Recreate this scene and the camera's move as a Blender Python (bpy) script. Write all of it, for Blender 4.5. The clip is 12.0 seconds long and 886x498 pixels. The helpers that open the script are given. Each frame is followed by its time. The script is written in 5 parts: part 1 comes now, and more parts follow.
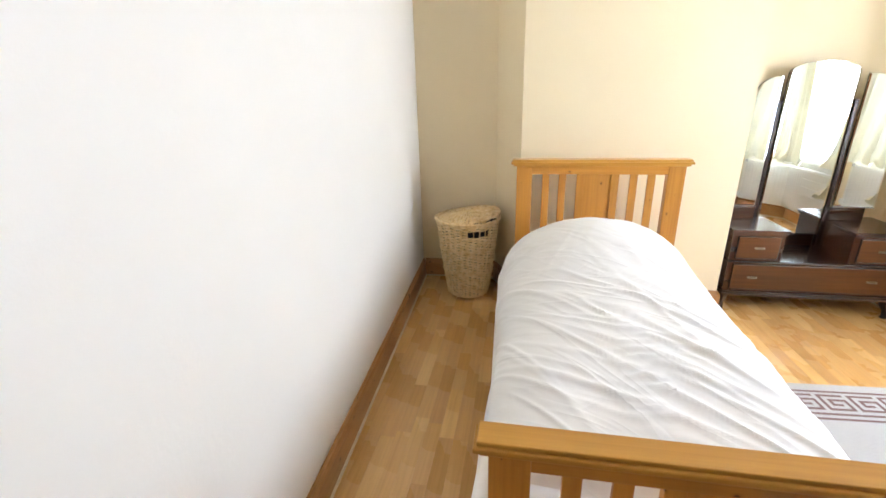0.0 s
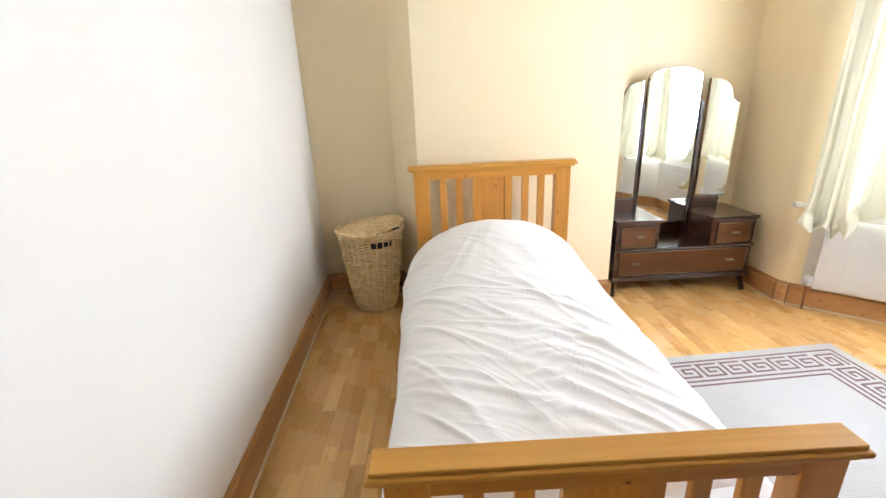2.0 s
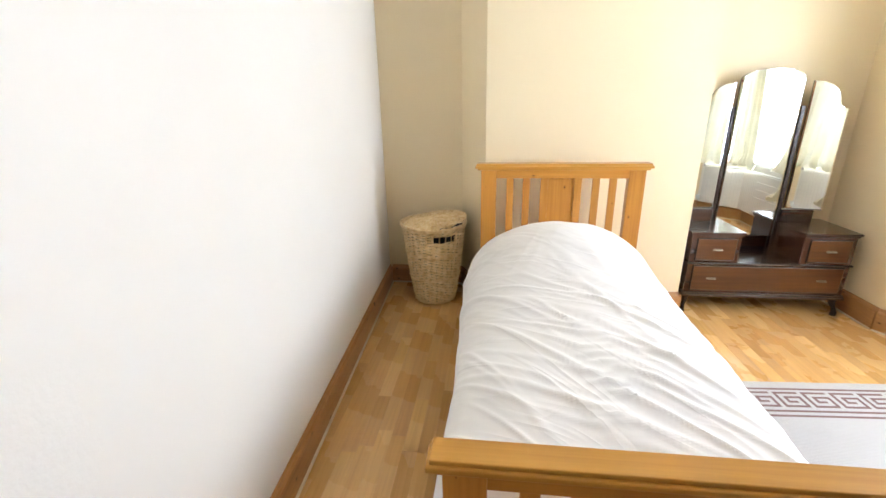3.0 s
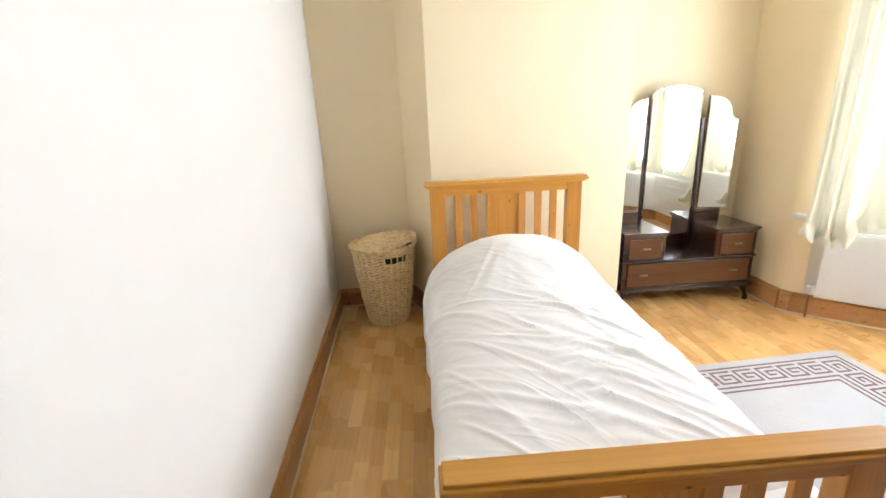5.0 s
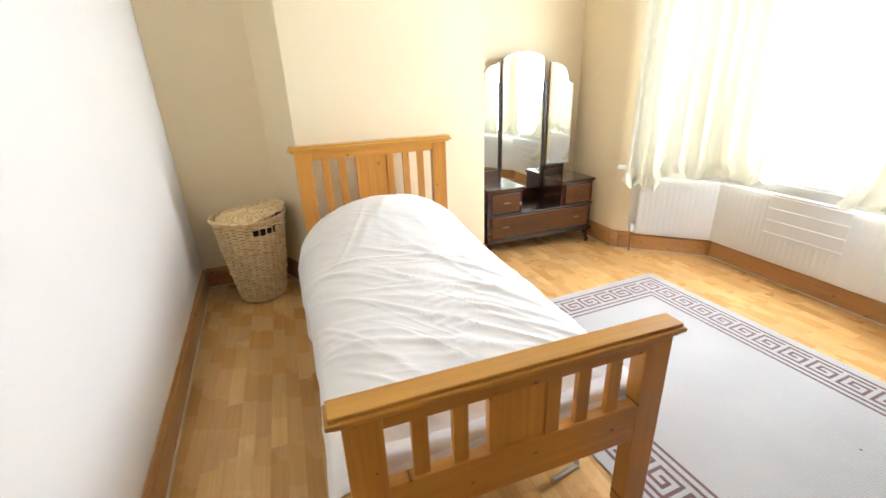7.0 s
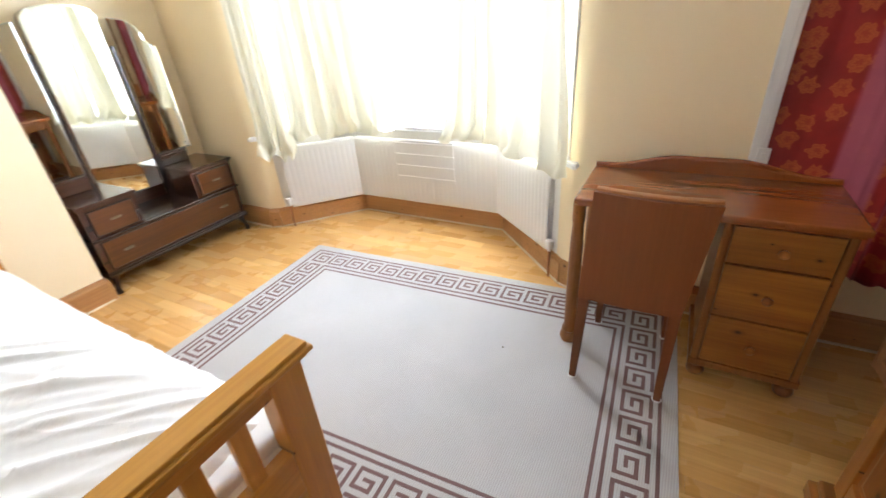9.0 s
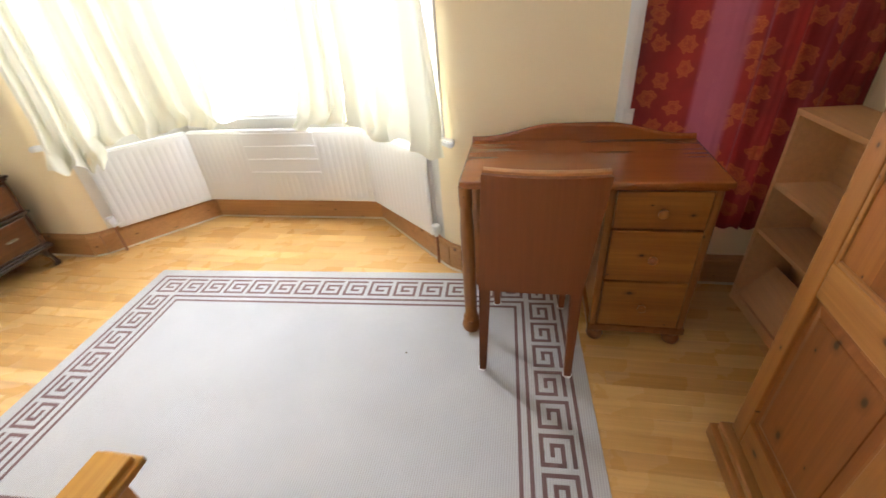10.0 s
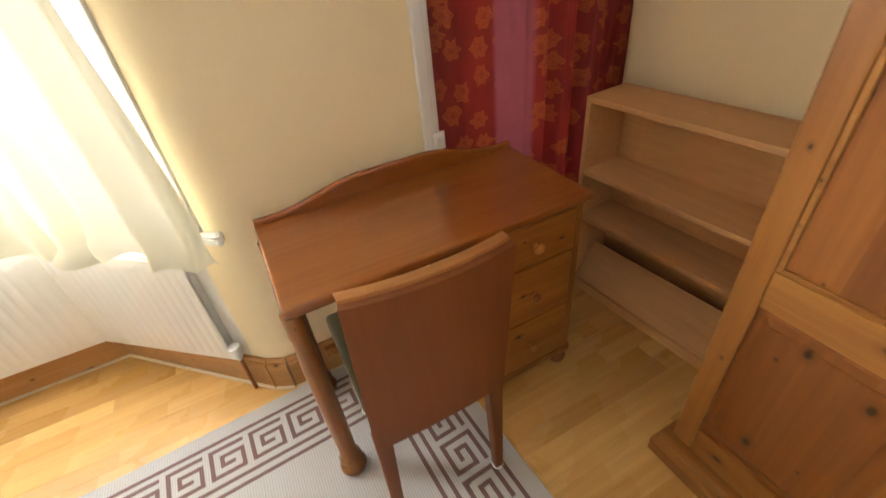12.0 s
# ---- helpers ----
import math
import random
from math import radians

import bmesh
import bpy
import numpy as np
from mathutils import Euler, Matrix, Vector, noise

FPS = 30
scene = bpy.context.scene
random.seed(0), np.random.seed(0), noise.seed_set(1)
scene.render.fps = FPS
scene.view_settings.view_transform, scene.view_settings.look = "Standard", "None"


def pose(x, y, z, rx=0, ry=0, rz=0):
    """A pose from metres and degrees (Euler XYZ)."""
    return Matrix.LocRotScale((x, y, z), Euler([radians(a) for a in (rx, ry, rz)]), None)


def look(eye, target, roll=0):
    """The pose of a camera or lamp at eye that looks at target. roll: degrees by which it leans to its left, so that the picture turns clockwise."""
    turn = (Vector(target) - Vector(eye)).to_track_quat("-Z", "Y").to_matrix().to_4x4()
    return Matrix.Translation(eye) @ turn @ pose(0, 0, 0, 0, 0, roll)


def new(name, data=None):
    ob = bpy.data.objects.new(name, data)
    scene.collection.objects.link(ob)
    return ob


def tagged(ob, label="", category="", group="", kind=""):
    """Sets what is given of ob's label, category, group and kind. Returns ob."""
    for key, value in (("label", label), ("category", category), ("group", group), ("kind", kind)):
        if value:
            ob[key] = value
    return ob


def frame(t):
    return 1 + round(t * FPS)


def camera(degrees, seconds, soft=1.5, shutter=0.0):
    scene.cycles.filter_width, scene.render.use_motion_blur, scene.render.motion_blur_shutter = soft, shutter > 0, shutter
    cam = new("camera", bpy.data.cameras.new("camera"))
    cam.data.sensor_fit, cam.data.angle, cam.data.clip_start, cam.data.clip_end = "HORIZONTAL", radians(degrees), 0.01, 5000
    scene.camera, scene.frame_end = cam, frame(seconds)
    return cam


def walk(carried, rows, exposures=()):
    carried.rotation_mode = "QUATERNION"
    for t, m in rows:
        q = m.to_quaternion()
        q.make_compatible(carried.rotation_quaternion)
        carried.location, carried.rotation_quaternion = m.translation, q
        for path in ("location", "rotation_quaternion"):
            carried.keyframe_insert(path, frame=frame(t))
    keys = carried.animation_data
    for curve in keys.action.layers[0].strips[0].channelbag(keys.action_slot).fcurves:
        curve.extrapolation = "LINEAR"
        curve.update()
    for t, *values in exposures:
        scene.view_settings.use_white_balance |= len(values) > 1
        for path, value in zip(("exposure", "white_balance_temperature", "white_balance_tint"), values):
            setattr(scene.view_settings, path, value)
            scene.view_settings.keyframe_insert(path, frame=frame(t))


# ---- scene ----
cam = camera(92.1, 12.0, 1.5, 0.3)
PATH = [
    (0, (0.237, 0.21, 1.438), (-0.119, 2.061, 0.769), -1.6),
    (0.5, (0.254, 0.226, 1.429), (-0.12, 2.106, 0.858), -1.4),
    (1, (0.26, 0.263, 1.436), (0.026, 2.156, 0.837), -2.4),
    (1.5, (0.282, 0.278, 1.423), (0.195, 2.172, 0.787), -2.1),
    (2, (0.317, 0.283, 1.416), (0.347, 2.177, 0.774), -2.6),
    (2.5, (0.312, 0.297, 1.396), (0.148, 2.182, 0.747), -1.4),
    (2.7, (0.302, 0.285, 1.418), (0.056, 2.16, 0.765), -1.1),
    (4.3, (0.203, 0.226, 1.428), (0.106, 2.127, 0.815), -1.6),
    (4.5, (0.217, 0.216, 1.441), (0.092, 2.111, 0.814), -1.3),
    (5, (0.15, 0.252, 1.447), (0.233, 2.162, 0.86), -2.8),
    (5.5, (0.068, 0.261, 1.456), (0.267, 2.169, 0.888), -2.4),
    (6, (0.068, 0.231, 1.443), (0.409, 2.121, 0.887), -1.9),
    (6.5, (0.106, 0.225, 1.424), (0.614, 2.045, 0.769), -2.7),
    (6.7, (0.128, 0.197, 1.416), (0.683, 1.986, 0.716), -2.6),
    (8.3, (0.465, 0.134, 1.399), (1.505, 1.6, 0.521), -3.0),
    (8.5, (0.523, 0.141, 1.392), (1.712, 1.475, 0.493), -4.3),
    (9, (0.664, 0.252, 1.372), (2.178, 1.142, 0.416), -4.8),
    (9.5, (0.725, 0.349, 1.367), (2.346, 1.016, 0.402), -4.4),
    (10, (0.885, 0.343, 1.336), (2.522, 0.713, 0.248), -5.1),
    (10.5, (1.046, 0.358, 1.338), (2.696, 0.495, 0.216), -5.8),
    (11, (1.175, 0.455, 1.354), (2.791, 0.13, 0.221), -4.6),
    (11.5, (1.264, 0.553, 1.358), (2.752, -0.084, 0.182), -2.9),
    (12, (1.474, 0.519, 1.339), (2.947, -0.137, 0.156), -6.5),
]
EXPOSURES = [(0, -0.52, 6250, 21), (6.5, -0.45, 6400, 21), (9, -0.52, 6250, 21), (11, -0.53, 6950, 22), (12, -0.57, 7400, 22)]
walk(cam, [(t, look(eye, target, roll)) for t, eye, target, roll in PATH], EXPOSURES)

# ---- world and light ----
world = bpy.data.worlds.new("sky")
scene.world = world
world.use_nodes = True
wn = world.node_tree.nodes
sky = wn.new("ShaderNodeTexSky")
sky.sky_type, sky.sun_disc = "NISHITA", False
sky.sun_elevation, sky.sun_rotation = radians(48), radians(120)
world.node_tree.links.new(sky.outputs[0], wn["Background"].inputs[0])
wn["Background"].inputs[1].default_value = 0.1


def window_light(name, centre, normal, width, height, watts, spread=180, colour=(0.74, 0.875, 1.0)):
    data = bpy.data.lights.new(name, "AREA")
    data.shape, data.size, data.size_y, data.energy, data.color = "RECTANGLE", width, height, watts, colour
    data.spread = radians(spread)
    ob = new(name, data)
    ob.matrix_world = look(centre, Vector(centre) + Vector(normal))
    return ob


# ---- materials ----
def node_material(name):
    m = bpy.data.materials.new(name)
    m.use_nodes = True
    return m, m.node_tree.nodes, m.node_tree.links, m.node_tree.nodes["Principled BSDF"]


def coords(n, l, scale, shuffle=True):
    """Object coordinates, shifted piece by piece, scaled per axis."""
    tc, mp = n.new("ShaderNodeTexCoord"), n.new("ShaderNodeMapping")
    mp.inputs["Scale"].default_value = scale
    src = tc.outputs["Object"]
    if shuffle:
        info, mul, add = n.new("ShaderNodeObjectInfo"), n.new("ShaderNodeMath"), n.new("ShaderNodeVectorMath")
        mul.operation, mul.inputs[1].default_value, add.operation = "MULTIPLY", 17.0, "ADD"
        l.new(info.outputs["Random"], mul.inputs[0])
        l.new(src, add.inputs[0])
        l.new(mul.outputs[0], add.inputs[1])
        src = add.outputs[0]
    l.new(src, mp.inputs["Vector"])
    return mp.outputs[0]


def noise_tex(n, l, vec, scale, detail=4.0, rough=0.55, distort=0.0):
    t = n.new("ShaderNodeTexNoise")
    t.inputs["Scale"].default_value, t.inputs["Detail"].default_value = scale, detail
    t.inputs["Roughness"].default_value, t.inputs["Distortion"].default_value = rough, distort
    l.new(vec, t.inputs["Vector"])
    return t.outputs["Fac"]


def ramp(n, l, fac, stops):
    r = n.new("ShaderNodeValToRGB")
    el = r.color_ramp.elements
    while len(el) < len(stops):
        el.new(0.5)
    for e, (p, c) in zip(el, stops):
        e.position, e.color = p, (*c, 1.0) if len(c) == 3 else c
    l.new(fac, r.inputs[0])
    return r.outputs[0]


def mix(n, l, fac, a, b, kind="MIX"):
    x = n.new("ShaderNodeMix")
    x.data_type, x.blend_type = "RGBA", kind
    for sock, v in ((x.inputs[0], fac), (x.inputs[6], a), (x.inputs[7], b)):
        if isinstance(v, (int, float)):
            sock.default_value = v
        elif isinstance(v, tuple):
            sock.default_value = (*v, 1.0)
        else:
            l.new(v, sock)
    return x.outputs[2]


def bump(n, l, bsdf, height, strength, distance=0.002):
    b = n.new("ShaderNodeBump")
    b.inputs["Strength"].default_value, b.inputs["Distance"].default_value = strength, distance
    l.new(height, b.inputs["Height"])
    l.new(b.outputs[0], bsdf.inputs["Normal"])


def grade(c, k):
    return tuple(min(1.0, v * k) for v in c)


def paint(name, colour, rough=0.6, relief=0.25):
    m, n, l, p = node_material(name)
    v = coords(n, l, (1, 1, 1), False)
    blot = noise_tex(n, l, v, 1.3, 3)
    col = ramp(n, l, blot, [(0.3, grade(colour, 0.96)), (0.7, colour)])
    l.new(col, p.inputs["Base Color"])
    p.inputs["Roughness"].default_value = rough
    bump(n, l, p, noise_tex(n, l, v, 55, 5, 0.65), relief, 0.002)
    return m


def wood(name, light, dark, axis=2, rough=0.35, knots=0.0, coat=0.0, figure=1.0, relief=0.08, face="XZ", staves=0.0):
    """Grain running along the axis, with knots where knots > 0."""
    m, n, l, p = node_material(name)
    broad, fine = [7.0 * figure] * 3, [70.0 * figure] * 3
    broad[axis], fine[axis] = 0.7, 2.2
    vb, vf = coords(n, l, broad), coords(n, l, fine)
    a = noise_tex(n, l, vb, 1.0, 3, 0.45, 0.6)
    f = noise_tex(n, l, vf, 1.0, 3, 0.6)
    mid = tuple((x + y) / 2 for x, y in zip(light, dark))
    col = ramp(n, l, a, [(0.28, dark), (0.48, mid), (0.68, light)])
    col = mix(n, l, 0.35, col, ramp(n, l, f, [(0.3, grade(dark, 0.75)), (0.65, light)]))
    if knots:
        sep, com = n.new("ShaderNodeSeparateXYZ"), n.new("ShaderNodeCombineXYZ")
        l.new(coords(n, l, tuple(5.2 if k == axis else 8.0 for k in range(3))), sep.inputs[0])
        l.new(sep.outputs["XYZ".index(face[0])], com.inputs[0])
        l.new(sep.outputs["XYZ".index(face[1])], com.inputs[1])
        vo = n.new("ShaderNodeTexVoronoi")
        vo.voronoi_dimensions = "2D"
        vo.inputs["Scale"].default_value = 1.0
        l.new(com.outputs[0], vo.inputs["Vector"])
        rgb, size, div = n.new("ShaderNodeSeparateColor"), n.new("ShaderNodeMath"), n.new("ShaderNodeMath")
        size.operation, size.inputs[1].default_value, div.operation = "ADD", 0.22, "DIVIDE"
        l.new(vo.outputs["Color"], rgb.inputs[0])
        l.new(rgb.outputs[0], size.inputs[0])
        l.new(vo.outputs["Distance"], div.inputs[0])
        l.new(size.outputs[0], div.inputs[1])
        away = div.outputs[0]
        ring = ramp(n, l, away, [(0.05 * knots, (0.55, 0.55, 0.55)), (0.15 * knots, (0, 0, 0))])
        col = mix(n, l, ring, col, grade(dark, 0.65))
        spot = ramp(n, l, away, [(0.0, (1, 1, 1)), (0.030 * knots, (0.95, 0.95, 0.95)), (0.066 * knots, (0, 0, 0))])
        col = mix(n, l, spot, col, grade(dark, 0.22))
    if staves:
        cut, step, tone = n.new("ShaderNodeSeparateXYZ"), n.new("ShaderNodeMath"), n.new("ShaderNodeTexWhiteNoise")
        step.operation, step.inputs[1].default_value, tone.noise_dimensions = "SNAP", staves, "1D"
        l.new(coords(n, l, (1, 1, 1)), cut.inputs[0])
        l.new(cut.outputs["XYZ".index(face[0])], step.inputs[0])
        l.new(step.outputs[0], tone.inputs["W"])
        col = mix(n, l, 1.0, col, ramp(n, l, tone.outputs[0], [(0.0, (0.80, 0.75, 0.72)), (0.5, (1.0, 0.96, 0.94)), (1.0, (1.14, 1.18, 1.16))]), "MULTIPLY")
    info = n.new("ShaderNodeObjectInfo")
    col = mix(n, l, 1.0, col, ramp(n, l, info.outputs["Random"], [(0.0, (0.84, 0.82, 0.80)), (1.0, (1.08, 1.08, 1.08))]), "MULTIPLY")
    l.new(col, p.inputs["Base Color"])
    l.new(ramp(n, l, noise_tex(n, l, vb, 2.0, 3), [(0.2, (rough - 0.02,) * 3), (0.8, (rough + 0.03,) * 3)]), p.inputs["Roughness"])
    p.inputs["Coat Weight"].default_value = coat
    p.inputs["Coat Roughness"].default_value = 0.18
    p.inputs["Specular IOR Level"].default_value = 0.5 if coat >= 0.3 else 0.3
    bump(n, l, p, f, relief, 0.001)
    return m


def plain(name, colour, rough=0.4, metal=0.0):
    m, n, l, p = node_material(name)
    v = coords(n, l, (1, 1, 1), False)
    l.new(ramp(n, l, noise_tex(n, l, v, 9, 4), [(0.25, grade(colour, 0.9)), (0.75, colour)]), p.inputs["Base Color"])
    p.inputs["Roughness"].default_value, p.inputs["Metallic"].default_value = rough, metal
    return m


def cloth(name, colour, thread=900.0, through_light=0.0, relief=0.15, sheen=0.15):
    m, n, l, p = node_material(name)
    v = coords(n, l, (1, 1, 1), False)
    col = ramp(n, l, noise_tex(n, l, v, 5, 4), [(0.25, grade(colour, 0.93)), (0.75, colour)])
    l.new(col, p.inputs["Base Color"])
    p.inputs["Roughness"].default_value = 0.85
    p.inputs["Sheen Weight"].default_value = sheen
    bump(n, l, p, noise_tex(n, l, v, thread, 2), relief, 0.001)
    if through_light:
        tr, mx = n.new("ShaderNodeBsdfTranslucent"), n.new("ShaderNodeMixShader")
        l.new(col, tr.inputs["Color"])
        mx.inputs[0].default_value = through_light
        l.new(p.outputs[0], mx.inputs[1])
        l.new(tr.outputs[0], mx.inputs[2])
        l.new(mx.outputs[0], n["Material Output"].inputs[0])
    return m


def crumpled(name, colour):
    """Bed linen with fine slanting creases over its weave."""
    m, n, l, p = node_material(name)
    v = coords(n, l, (1, 1, 1), False)
    folds = []
    for angle, along, across, width in ((44, 1.5, 8.0, 0.085), (22, 1.9, 11.0, 0.07), (-35, 2.4, 10.0, 0.06)):
        turn, stretch = n.new("ShaderNodeMapping"), n.new("ShaderNodeMapping")
        turn.inputs["Rotation"].default_value = (0, 0, radians(angle))
        stretch.inputs["Scale"].default_value, stretch.inputs["Location"].default_value = (along, across, 3.0), (angle, 2.0, 0.5)
        l.new(v, turn.inputs["Vector"])
        l.new(turn.outputs[0], stretch.inputs["Vector"])
        fold = noise_tex(n, l, stretch.outputs[0], 1.0, 1.5, 0.45, 0.5)
        folds.append(ramp(n, l, fold, [(0.5 - width, (0, 0, 0)), (0.5, (1, 1, 1)), (0.5 + width, (0, 0, 0))]))
    where = ramp(n, l, noise_tex(n, l, v, 2.0, 2), [(0.42, (0, 0, 0)), (0.6, (1, 1, 1))])
    crease = mix(n, l, where, folds[0], folds[1])
    crease = mix(n, l, mix(n, l, 1.0, where, (0.45, 0.45, 0.45), "MULTIPLY"), crease, folds[2])
    l.new(ramp(n, l, noise_tex(n, l, v, 4, 3), [(0.3, grade(colour, 0.95)), (0.7, colour)]), p.inputs["Base Color"])
    p.inputs["Roughness"].default_value, p.inputs["Sheen Weight"].default_value = 0.85, 0.15
    bump(n, l, p, crease, 0.20, 0.010)
    return m


def laminate(name):
    """Short oak strips, each with its own tone."""
    m, n, l, p = node_material(name)
    info = n.new("ShaderNodeObjectInfo")
    geo = n.new("ShaderNodeNewGeometry")
    add, fr = n.new("ShaderNodeMath"), n.new("ShaderNodeMath")
    add.operation, fr.operation = "ADD", "FRACT"
    l.new(info.outputs["Random"], add.inputs[0])
    l.new(geo.outputs["Random Per Island"], add.inputs[1])
    l.new(add.outputs[0], fr.inputs[0])
    tone = ramp(n, l, fr.outputs[0], [(0.0, (0.51, 0.268, 0.080)), (0.4, (0.59, 0.322, 0.099)), (0.8, (0.64, 0.358, 0.116)), (1.0, (0.72, 0.430, 0.152))])
    f = noise_tex(n, l, coords(n, l, (60, 2.0, 60)), 1.0, 4, 0.6, 0.6)
    grain = ramp(n, l, f, [(0.3, (0.80, 0.77, 0.72)), (0.62, (1, 1, 1))])
    l.new(mix(n, l, 0.7, tone, grain, "MULTIPLY"), p.inputs["Base Color"])
    p.inputs["Coat Weight"].default_value, p.inputs["Coat Roughness"].default_value = 0.18, 0.2
    p.inputs["Specular IOR Level"].default_value = 0.35
    wear = noise_tex(n, l, coords(n, l, (3, 3, 3), False), 1.0, 4)
    l.new(ramp(n, l, wear, [(0.3, (0.22,) * 3), (0.7, (0.34,) * 3)]), p.inputs["Roughness"])
    bump(n, l, p, f, 0.05, 0.0006)
    return m


def wicker(name):
    m, n, l, p = node_material(name)
    v = coords(n, l, (1, 1, 1), False)
    l.new(ramp(n, l, noise_tex(n, l, v, 28, 4), [(0.25, (0.60, 0.36, 0.13)), (0.5, (0.78, 0.56, 0.27)), (0.75, (0.88, 0.70, 0.41))]), p.inputs["Base Color"])
    p.inputs["Roughness"].default_value = 0.5
    return m


def floral(name):
    """Deep red cloth with orange blossoms; plum-pink bands paint in the daylight shining through."""
    m, n, l, p = node_material(name)
    v = coords(n, l, (1, 1, 1), False)
    warp = n.new("ShaderNodeVectorMath")
    warp.operation = "ADD"
    nz = n.new("ShaderNodeTexNoise")
    nz.inputs["Scale"].default_value, nz.inputs["Detail"].default_value = 30.0, 2
    l.new(v, nz.inputs["Vector"])
    sc = n.new("ShaderNodeVectorMath")
    sc.operation = "SCALE"
    sc.inputs["Scale"].default_value = 0.035
    l.new(nz.outputs["Color"], sc.inputs[0])
    l.new(v, warp.inputs[0])
    l.new(sc.outputs[0], warp.inputs[1])
    flat, sep0 = n.new("ShaderNodeCombineXYZ"), n.new("ShaderNodeSeparateXYZ")
    l.new(warp.outputs[0], sep0.inputs[0])
    for axis in (1, 2):
        k = n.new("ShaderNodeMath")
        k.operation, k.inputs[1].default_value = "MULTIPLY", 11.0
        l.new(sep0.outputs[axis], k.inputs[0])
        l.new(k.outputs[0], flat.inputs[axis - 1])
    vo = n.new("ShaderNodeTexVoronoi")
    vo.voronoi_dimensions = "2D"
    vo.inputs["Scale"].default_value, vo.inputs["Randomness"].default_value = 1.0, 0.75
    l.new(flat.outputs[0], vo.inputs["Vector"])
    off, sep1, ang = n.new("ShaderNodeVectorMath"), n.new("ShaderNodeSeparateXYZ"), n.new("ShaderNodeMath")
    off.operation, ang.operation = "SUBTRACT", "ARCTAN2"
    l.new(flat.outputs[0], off.inputs[0])
    l.new(vo.outputs["Position"], off.inputs[1])
    l.new(off.outputs[0], sep1.inputs[0])
    l.new(sep1.outputs[1], ang.inputs[0])
    l.new(sep1.outputs[0], ang.inputs[1])
    five, wav, edge, gap = (n.new("ShaderNodeMath") for _ in range(4))
    five.operation, five.inputs[1].default_value = "MULTIPLY", 6.0
    wav.operation, gap.operation = "COSINE", "SUBTRACT"
    edge.operation, edge.inputs[1].default_value, edge.inputs[2].default_value = "MULTIPLY_ADD", 0.045, 0.34
    l.new(ang.outputs[0], five.inputs[0])
    l.new(five.outputs[0], wav.inputs[0])
    l.new(wav.outputs[0], edge.inputs[0])
    l.new(edge.outputs[0], gap.inputs[0])
    l.new(vo.outputs["Distance"], gap.inputs[1])
    fac = ramp(n, l, gap.outputs[0], [(0.0, (0, 0, 0)), (0.04, (0.85, 0.85, 0.85)), (0.11, (0.35, 0.35, 0.35)), (0.16, (0.8, 0.8, 0.8)), (0.26, (0.3, 0.3, 0.3))])
    red = ramp(n, l, noise_tex(n, l, v, 8, 3), [(0.3, (0.15, 0.010, 0.008)), (0.7, (0.22, 0.014, 0.010))])
    col = mix(n, l, fac, red, (0.31, 0.072, 0.016))
    sep = n.new("ShaderNodeSeparateXYZ")
    l.new(v, sep.inputs[0])
    mr = n.new("ShaderNodeMapRange")
    mr.inputs["From Min"].default_value, mr.inputs["From Max"].default_value = -0.84, -0.06
    l.new(sep.outputs["Y"], mr.inputs["Value"])
    # Upright pink bands put the window's glow through single cloth into the colour.
    backlit = ramp(n, l, mr.outputs[0], [(0.33, (0, 0, 0)), (0.345, (0.3, 0.3, 0.3)), (0.355, (0, 0, 0)), (0.55, (0, 0, 0)), (0.57, (0.7, 0.7, 0.7)), (0.60, (0, 0, 0)),
                                        (0.64, (0, 0, 0)), (0.66, (0.9, 0.9, 0.9)), (0.79, (0.9, 0.9, 0.9)), (0.81, (0, 0, 0))])
    col = mix(n, l, backlit, col, (0.25, 0.055, 0.070))
    l.new(col, p.inputs["Base Color"])
    p.inputs["Roughness"].default_value = 0.8
    tr, mx = n.new("ShaderNodeBsdfTranslucent"), n.new("ShaderNodeMixShader")
    l.new(col, tr.inputs["Color"])
    mx.inputs[0].default_value = 0.18
    l.new(p.outputs[0], mx.inputs[1])
    l.new(tr.outputs[0], mx.inputs[2])
    l.new(mx.outputs[0], n["Material Output"].inputs[0])
    bump(n, l, p, noise_tex(n, l, v, 500, 2), 0.2, 0.001)
    return m


def flatweave(name, colour):
    """Ribbed cord weave of the rug."""
    m, n, l, p = node_material(name)
    v = coords(n, l, (1, 1, 1), False)
    w = n.new("ShaderNodeTexWave")
    w.bands_direction = "X"
    w.inputs["Scale"].default_value, w.inputs["Distortion"].default_value = 55.0, 0.6
    w2 = n.new("ShaderNodeTexWave")
    w2.bands_direction = "Y"
    w2.inputs["Scale"].default_value, w2.inputs["Distortion"].default_value = 38.0, 0.8
    l.new(v, w.inputs["Vector"])
    l.new(v, w2.inputs["Vector"])
    weave = mix(n, l, 0.5, w.outputs["Color"], w2.outputs["Color"])
    base = ramp(n, l, noise_tex(n, l, v, 3.0, 4), [(0.3, grade(colour, 0.9)), (0.7, colour)])
    dark = ramp(n, l, weave, [(0.15, (0.72, 0.70, 0.66)), (0.6, (1, 1, 1))])
    l.new(mix(n, l, 0.8, base, dark, "MULTIPLY"), p.inputs["Base Color"])
    p.inputs["Roughness"].default_value = 0.9
    bump(n, l, p, weave, 0.5, 0.0015)
    return m


